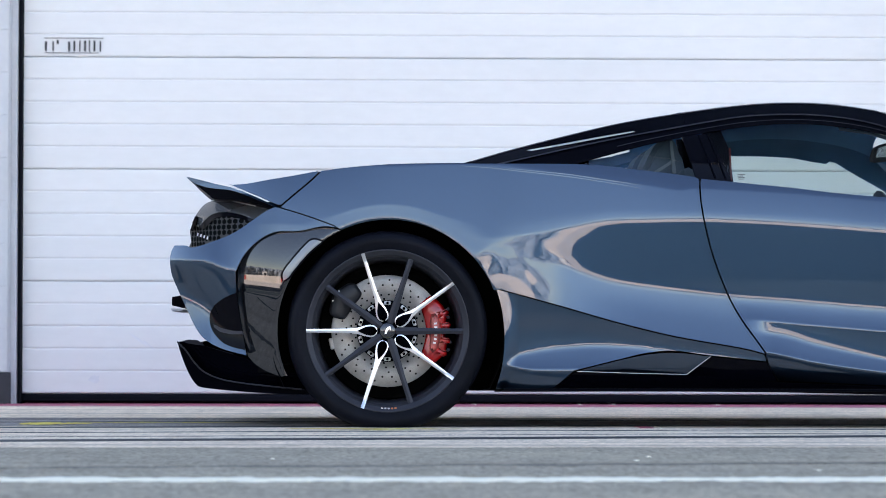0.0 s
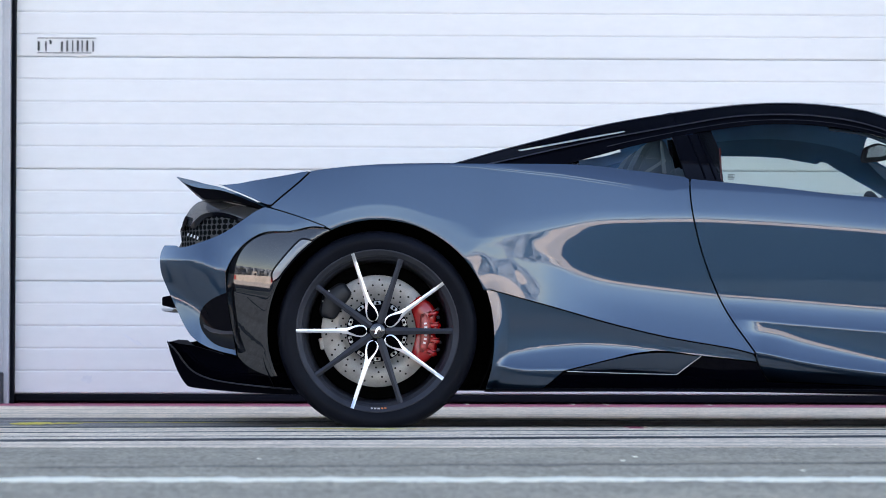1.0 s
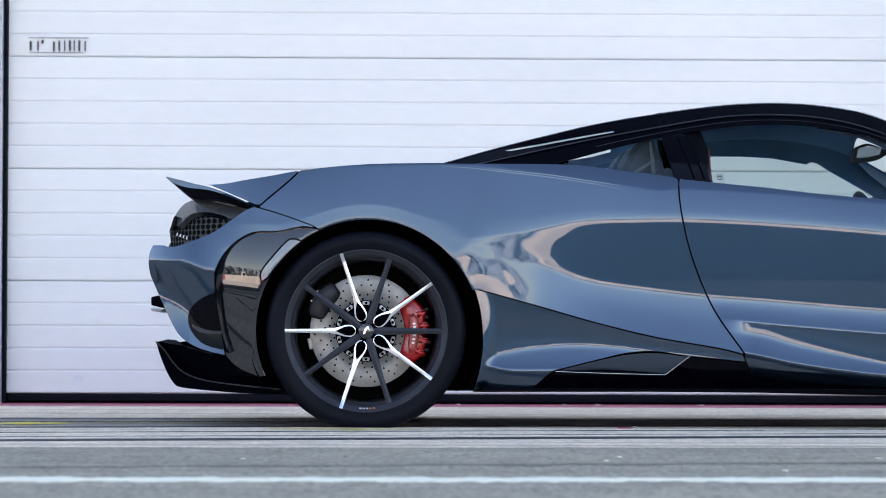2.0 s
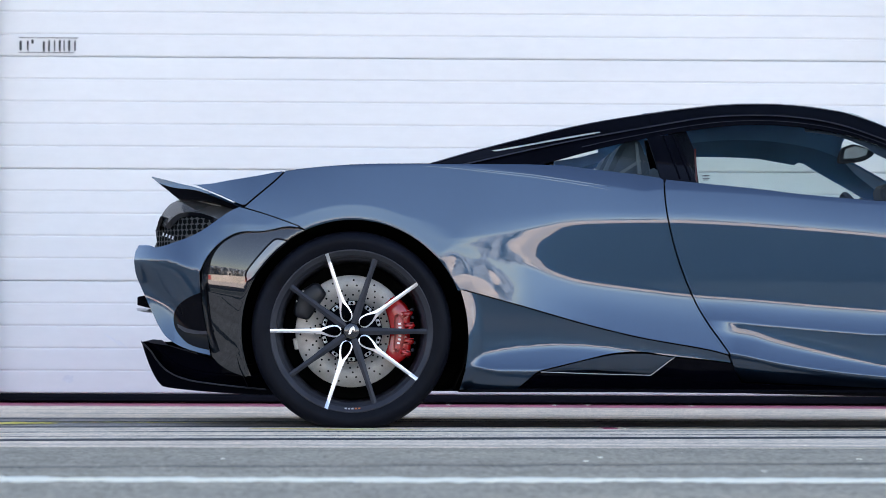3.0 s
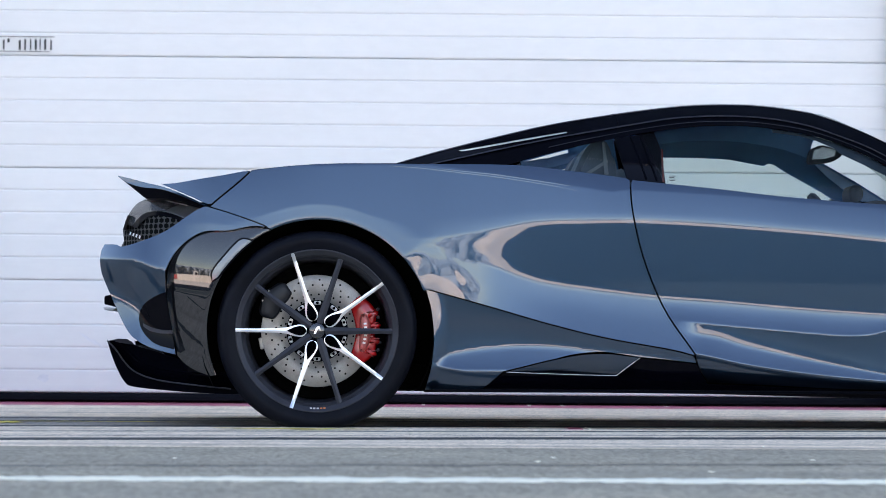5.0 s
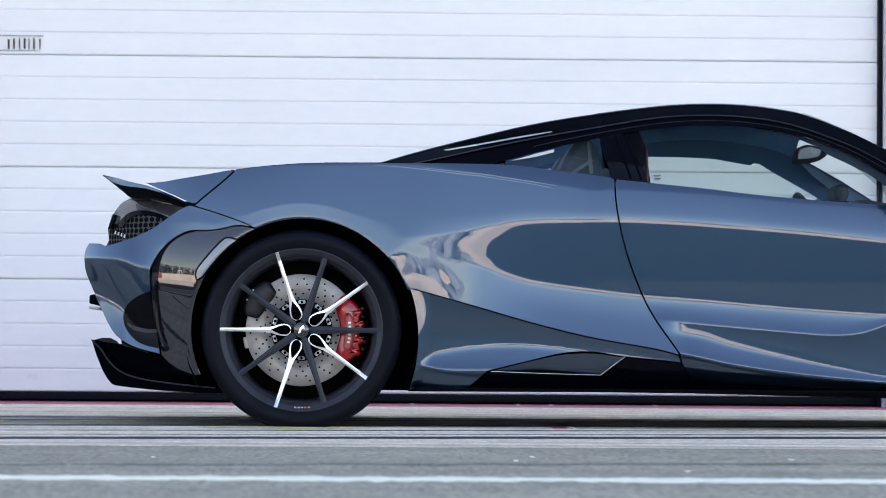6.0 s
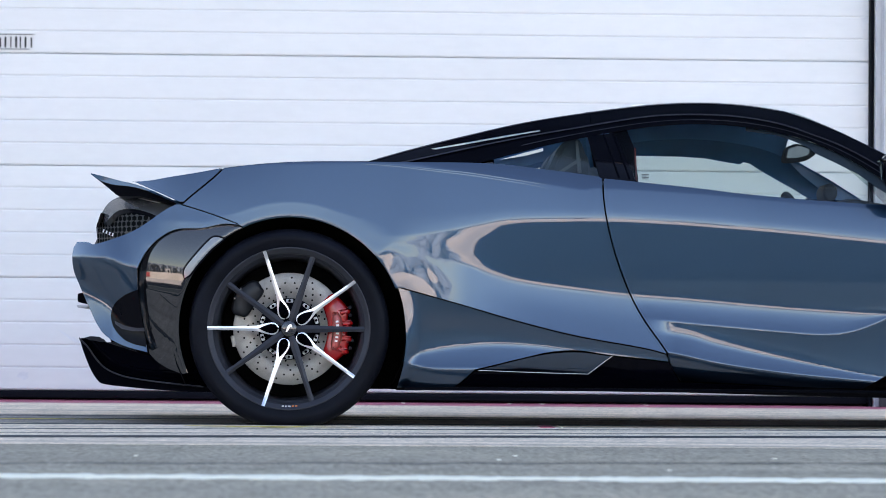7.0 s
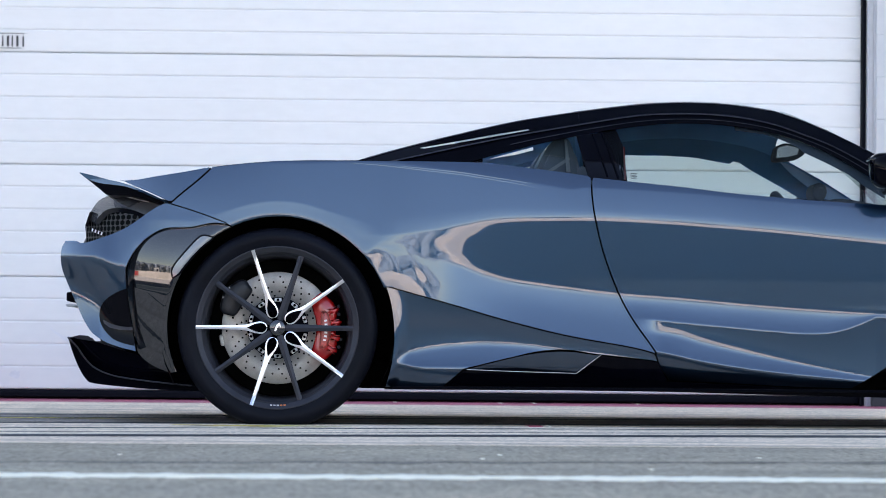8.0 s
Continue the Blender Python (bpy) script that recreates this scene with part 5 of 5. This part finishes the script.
crease(spline([(0.248, 0.908), (0.358, 0.900), (0.437, 0.891), (0.537, 0.880), (0.636, 0.869), (0.735, 0.855), (0.834, 0.840), (0.923, 0.822)], 6))
crease(spline([(0.417, 0.899), (0.537, 0.887), (0.636, 0.877), (0.755, 0.860), (0.834, 0.849), (0.893, 0.841)], 6))
bead("blade_edge", spline([(0.655, 0.197), (0.846, 0.191), (1.034, 0.187)], 5) + [(1.036, 0.188), (1.075, 0.219), (1.116, 0.250), (1.118, 0.252)], lambda x, z: 0.006 - 0.35 * (z - 0.19), 0.0013, TRIM_GREY, "thin pale line along the side blade's edge")
# pale grey bead draws the highlight along the lamp's top
bead("lamp_highlight", lamp_top[10:-2], LAMP_D, 0.0016, TRIM_GREY, "thin pale bead that paints the highlight on the lamp cover's upper edge")
bead("diffuser_bead", edge_line, lambda x, z: DIFF_D(x, z) - 0.034 - 0.15 * (0.21 - z), 0.0028, RIM_DARK, "rounded glossy diffuser edge")
panel("diffuser_fence", [(-0.715, 0.298), (-0.692, 0.304), (-0.660, 0.302), (-0.636, 0.283), (-0.660, 0.285), (-0.699, 0.291)], DIFF_D, RIM_DARK, car, "", 0.008, 0.0, 0.01, offset=-0.02)
across("diffuser_floor", [(-0.707, 0.283), (-0.488, 0.227), (-0.249, 0.208), (-0.248, 0.116), (-0.527, 0.128), (-0.663, 0.141)], 0.30, VOID_BLACK, car, "black diffuser channels", 0.0)

# ---- door mirror ----
def door_mirror(far):
    def yy(y):
        return y if not far else 2 * MID - y
    mx, mz = 2.135, 0.84 if far else 0.895
    bm = bmesh.new()
    bmesh.ops.create_uvsphere(bm, u_segments=28, v_segments=16, radius=1.0)
    for v in bm.verts:
        c = v.co
        sg = lambda t, p: math.copysign(abs(t) ** p, t)
        x, y, z = sg(c.x, 0.6), sg(c.y, 0.6), sg(c.z, 0.65)
        v.co = (mx + 0.104 * x - 0.012 * z, yy(-0.09 + 0.085 * y), mz + (0.058 - 0.012 * x) * z + 0.004 * x)
    bmesh.ops.recalc_face_normals(bm, faces=bm.faces)
    h = part("door_mirror", bm, GLOSS_BLACK, car, "gloss black door mirror")
    part("mirror_cap", box(bmesh.new(), mx - 0.108, mx + 0.09, min(yy(-0.15), yy(-0.03)), max(yy(-0.15), yy(-0.03)), mz + 0.030, mz + 0.042, 0.005), CARBON, h, "carbon mirror cap", smooth=False)
    part("mirror_arm", box(bmesh.new(), mx - 0.03, mx + 0.07, min(yy(-0.05), yy(0.13)), max(yy(-0.05), yy(0.13)), mz - 0.075, mz - 0.045, 0.01), GLOSS_BLACK, h, smooth=False)


door_mirror(False)
door_mirror(True)

# ---- cabin inside ----
far_edge = [(1.920, 1.116), (1.886, 1.090), (1.879, 1.072), (1.879, 1.052), (1.887, 1.008), (1.935, 1.002), (2.002, 0.969), (2.070, 0.936), (2.207, 0.861), (2.006, 0.867), (1.949, 0.898), (1.806, 0.969), (1.752, 0.999), (1.730, 1.003), (1.715, 0.994), (1.576, 1.018), (1.466, 1.024), (1.302, 1.026), (1.291, 0.905), (0.665, 0.903)]
far_cover = [p for p in SILHOUETTE if far_edge[-1][0] < p[0] < far_edge[0][0] - 0.01] + far_edge
slit_a, slit_b = [(0.778, 1.008), (0.883, 1.037), (0.954, 1.054), (0.955, 1.042), (0.884, 1.024)], [(0.927, 0.979), (0.975, 0.989), (1.012, 0.997), (0.996, 0.970), (0.944, 0.970)]
panel("cabin_lining", far_cover, cabin, LINING, car, "dark cabin lining and pillar", 0.02, 0.0, 0.03, sides=(-1,), offset=0.0, holes=(slit_a, slit_b))

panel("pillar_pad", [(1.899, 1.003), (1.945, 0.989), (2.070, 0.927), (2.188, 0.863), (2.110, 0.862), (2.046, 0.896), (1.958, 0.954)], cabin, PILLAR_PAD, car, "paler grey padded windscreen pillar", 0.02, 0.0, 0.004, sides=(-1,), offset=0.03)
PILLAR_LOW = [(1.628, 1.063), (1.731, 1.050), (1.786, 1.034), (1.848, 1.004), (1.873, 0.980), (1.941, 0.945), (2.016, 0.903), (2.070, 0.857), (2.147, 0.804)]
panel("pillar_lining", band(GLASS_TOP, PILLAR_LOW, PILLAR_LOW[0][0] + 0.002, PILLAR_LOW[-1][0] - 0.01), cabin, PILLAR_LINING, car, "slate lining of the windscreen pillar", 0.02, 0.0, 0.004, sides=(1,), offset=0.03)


def seat(y0, y1):
    s = new("seat")
    s.parent = car
    tagged(s, "grey bucket seat")
    back = spline([(0.870, 0.677), (0.894, 0.860), (0.939, 0.973), (0.968, 1.013), (0.998, 1.026), (1.025, 1.016), (1.043, 0.973), (1.062, 0.922), (1.094, 0.678)], 3)
    extruded("backrest", back, y0 + 0.03, y1 - 0.03, SEAT, s, "", 0.02)
    wing = spline([(1.029, 0.677), (1.025, 0.861), (1.037, 0.897), (1.074, 0.922), (1.102, 0.898), (1.131, 0.800), (1.151, 0.678)], 3)
    for a, b in ((y0, y0 + 0.06), (y1 - 0.06, y1)):
        extruded("bolster", wing, a, b, SEAT, s, "", 0.015)
    extruded("seat_pad", [(1.049, 0.637), (1.458, 0.669), (1.498, 0.628), (1.458, 0.556), (1.029, 0.555)], y0 + 0.02, y1 - 0.02, SEAT, s, "", 0.02)


seat(0.34, 0.82)
# added pale bars draw the lit folds of the near seat
extruded("seat_lit_fold", [(1.006, 1.014), (1.014, 1.014), (1.029, 0.899), (1.014, 0.899)], 0.335, 0.355, SEAT_LIT_FOLD, car, "pale bar that paints a lit fold of the seat", 0.002)
extruded("seat_lit_fold", [(0.946, 0.904), (1.022, 0.953), (1.027, 0.943), (0.962, 0.901)], 0.33, 0.35, SEAT_LIT_FOLD, car, "pale bar that paints a lit fold of the seat", 0.002)
seat(1.04, 1.52)
extruded("seat_belt", [(1.213, 0.989), (1.218, 0.989), (1.224, 0.868), (1.218, 0.868)], 0.30, 0.32, BELT_RED, car, "red seat belt", 0.001)
across("bulkhead", [(0.648, 0.905), (0.853, 0.910), (0.863, 0.865), (0.668, 0.802)], 0.45, LINING, car, "", 0.0)
dash = spline([(1.856, 0.686), (1.880, 0.760), (1.930, 0.800), (1.990, 0.810), (2.148, 0.785), (2.398, 0.755), (2.418, 0.688)], 4)
across("dashboard", dash, 0.24, DASH_DARK, car, "dark dashboard", 0.004)
pod = part("binnacle", revolve(bmesh.new(), [(0.0, 0.0), (0.020, 0.002), (0.026, 0.010), (0.0275, 0.03), (0.0275, 0.20)], 32), DASH_DARK, car, "dark rounded instrument binnacle")
pod.matrix_basis = pose(1.983, 0.82, 0.860)
pod.scale = (1.0, 1.0, 1.25)


def steering_wheel():
    bm = bmesh.new()
    n, m = 40, 8
    rings = []
    for k in range(n):
        a = 2 * math.pi * k / n
        c = Vector((0, 0.18 * math.cos(a), 0.165 * math.sin(a)))
        d = c.normalized()
        rings.append([bm.verts.new(c + d * 0.015 * math.cos(2 * math.pi * j / m) + Vector((0.015 * math.sin(2 * math.pi * j / m), 0, 0))) for j in range(m)])
    for p, q in zip(rings, rings[1:] + rings[:1]):
        for j in range(m):
            bm.faces.new((p[j], q[j], q[(j + 1) % m], p[(j + 1) % m]))
    box(bm, -0.01, 0.03, -0.17, 0.17, -0.025, 0.02, 0.008)
    w = part("steering_wheel", bm, DASH_DARK, car, "dark steering wheel")
    w.matrix_basis = pose(1.849, 0.55, 0.684, 0, -24, 0)


steering_wheel()
housing = [(0.816, 1.023), (0.828, 1.033), (0.854, 1.040), (0.890, 1.030), (0.918, 1.016), (0.928, 1.010), (0.926, 0.998), (0.916, 0.990), (0.901, 0.980), (0.860, 0.973), (0.826, 0.971), (0.816, 0.978), (0.813, 0.996)]
inner = extruded("inner_mirror", [(x + 1.0, z) for x, z in spline(housing, 3)], 0.85, 0.93, MATT_BLACK, car, "black interior mirror", 0.006)
silver = bmesh.new()
silver.faces.new([silver.verts.new((x - 0.866, 0.0, z - 1.007)) for x, z in spline([(0.825, 0.986), (0.869, 0.989), (0.903, 0.999), (0.904, 1.021), (0.858, 1.033), (0.826, 1.021)], 1)])
bmesh.ops.solidify(silver, geom=silver.faces[:], thickness=0.002)
glass = part("mirror_glass", silver, CHROME, inner, "mirror glass", smooth=False)
glass.location = (1.866, 0.8455, 1.007)
# the mirror faces backwards and a little down, so that its side view is a narrow one
for ob in (inner, glass):
    for v in ob.data.vertices:
        p = v.co + ob.location
        v.co.x -= 0.430 * (p.x - 1.866)
        back = -3.482 * (p.x - 1.866) - 1.422 * (p.z - 1.007)
        v.co.y += back
        v.co.z += 0.056 * back

# small print on the side glass
for k, wpx in enumerate((0.026, 0.018, 0.024, 0.020)):
    px0, pz0 = 1.228, 0.887
    st = part("glass_print", box(bmesh.new(), 0, wpx, -0.0005, 0.0005, -0.0014, 0.0014), LETTER, car, smooth=False)
    st.matrix_basis = pose(px0, float(cabin(px0, pz0 - 0.0055 * k)) + 0.008, pz0 - 0.0055 * k, -40, 0, 0)

# ---- front of the car ----
NOSE_TOP = [(2.29, 0.772), (2.5, 0.768), (2.67, 0.765), (2.95, 0.73), (3.25, 0.64), (3.5, 0.52), (3.62, 0.40)]
nose_top = spline(NOSE_TOP, 5)
front_poly = DOOR_FRONT[::-1][6:-1] + [DOOR_FRONT[0]] + nose_top + [(3.66, 0.3), (3.62, 0.2), (3.45, 0.14), (3.10, 0.14)] + arc(WHEELBASE, AXLE, 0.372, -30, 205, 24) + [(2.22, 0.15)]


def nose_depth(x, z):
    x, z = np.asarray(x, float), np.asarray(z, float)
    u = np.clip((x - 2.9) / (3.68 - 2.9), 0, 0.999)
    y = 0.02 + 0.62 * (1 - np.sqrt(1 - u ** 2.2)) + 0.5 * np.maximum(z - 0.6, 0) + 0.05 * np.minimum(z - 0.3, 0)
    return arch_blend(x, z, y, WHEELBASE)


panel("front_fender", front_poly, nose_depth, PAINT, car, step=0.02)
bridge("bonnet", [(2.10, 0.766)] + nose_top, PAINT, lambda x, z: np.maximum(nose_depth(x, z), 0.16), "painted bonnet", 0.035)
part("front_bumper", box(bmesh.new(), 3.45, 3.66, 0.5, 2 * MID - 0.5, 0.15, 0.42, 0.05), PAINT, car, "painted front bumper middle", smooth=False)
panel("headlight", [(3.12, 0.60), (3.3, 0.57), (3.42, 0.50), (3.36, 0.47), (3.18, 0.53)], nose_depth, LAMP_DARK, car, "dark headlight", 0.02, 0.0, 0.01, offset=-0.004)
panel("cowl", [(2.299, 0.809), (2.329, 0.774), (2.369, 0.766), (2.369, 0.786)], nose_depth, GLOSS_BLACK, car, "", 0.02, 0.0)

# ---- writing and marks on the garage door ----
def door_marks():
    sign = tagged(new("door_lettering"), "peeling black lettering between two rules on the garage door", "lettering")
    sign.location = (DOOR_X0, DOOR_Y, 1.7)
    corner = sign.location.copy()
    ys = -0.004
    bars = [(-1.618, 1.749), (-1.607, 1.703), (-1.582, 1.749), (-1.574, 1.703), (-1.561, 1.755), (-1.550, 1.736), (-1.506, 1.747), (-1.496, 1.700), (-1.480, 1.752), (-1.471, 1.701), (-1.452, 1.753), (-1.446, 1.701), (-1.429, 1.753), (-1.419, 1.701), (-1.406, 1.753), (-1.400, 1.701), (-1.384, 1.753), (-1.374, 1.701), (-1.354, 1.750), (-1.347, 1.701)]
    rules = [(-1.621, 1.766), (-1.335, 1.763), (-1.620, 1.695), (-1.359, 1.692)]
    for name, quads in (("letter_bar", bars), ("rule", rules)):
        for (xa, za), (xb, zb) in zip(quads[::2], quads[1::2]):
            part(name, box(bmesh.new(), xa - corner.x, xb - corner.x, ys - 0.001, ys + 0.003, zb - corner.z, za - corner.z), LETTER, sign, smooth=False)


door_marks()


def scuff(x, z, w, h, turn, tone):
    """A faint smear left on the door."""
    bm = bmesh.new()
    bmesh.ops.create_circle(bm, cap_ends=True, radius=1.0, segments=18)
    for v in bm.verts:
        k = 1 + 0.5 * noise.noise((v.co.x * 2 + x * 9, v.co.y * 2, 4))
        v.co = (v.co.x * w * k, 0, v.co.y * h * k)
    ob = finish("scuff", bm, worn("faint scuff", (tone, tone, tone * 1.01), 0.06, 20, 60, 0.6, 0), smooth=False)
    ob.matrix_basis = pose(x, DOOR_Y - 0.003, z, 0, turn, 0)
    return tagged(ob, "faint grey scuff on the white door", "scuff", kind="structure")


scuff(-1.370, 0.118, 0.026, 0.018, 0, 0.66)
scuff(-1.154, 0.306, 0.05, 0.006, 35, 0.70)
scuff(-1.113, 0.287, 0.035, 0.004, 40, 0.68)

# worn specks of paint on the ground
for px, w, mat, label in ((0.87, 0.05, LINE_RED, "worn red paint patch on the paving"), (0.94, 0.008, LINE_WHITE, "small white paint fleck on the paving")):
    strip("paint_fleck", mat, px, px + w, -0.019, 0.231, label, "line", 0.0032, 0.01, 0.02)
for px in (0.96, 1.12, 0.45, 1.62):
    strip("paint_fleck", LINE_WHITE, px, px + 0.018, 4.677, 4.935, "small white paint fleck on the red line", "line", 0.0034, 0.01, 0.01)
for px, py in ((0.640, -3.08), (0.585, -3.38), (-0.32, -3.30), (1.30, -3.15), (0.95, -4.05)):
    strip("paint_fleck", LINE_WHITE, px, px + 0.011, py, py + 0.05, "small white paint fleck on the asphalt", "line", 0.0015, 0.03, 0.003)
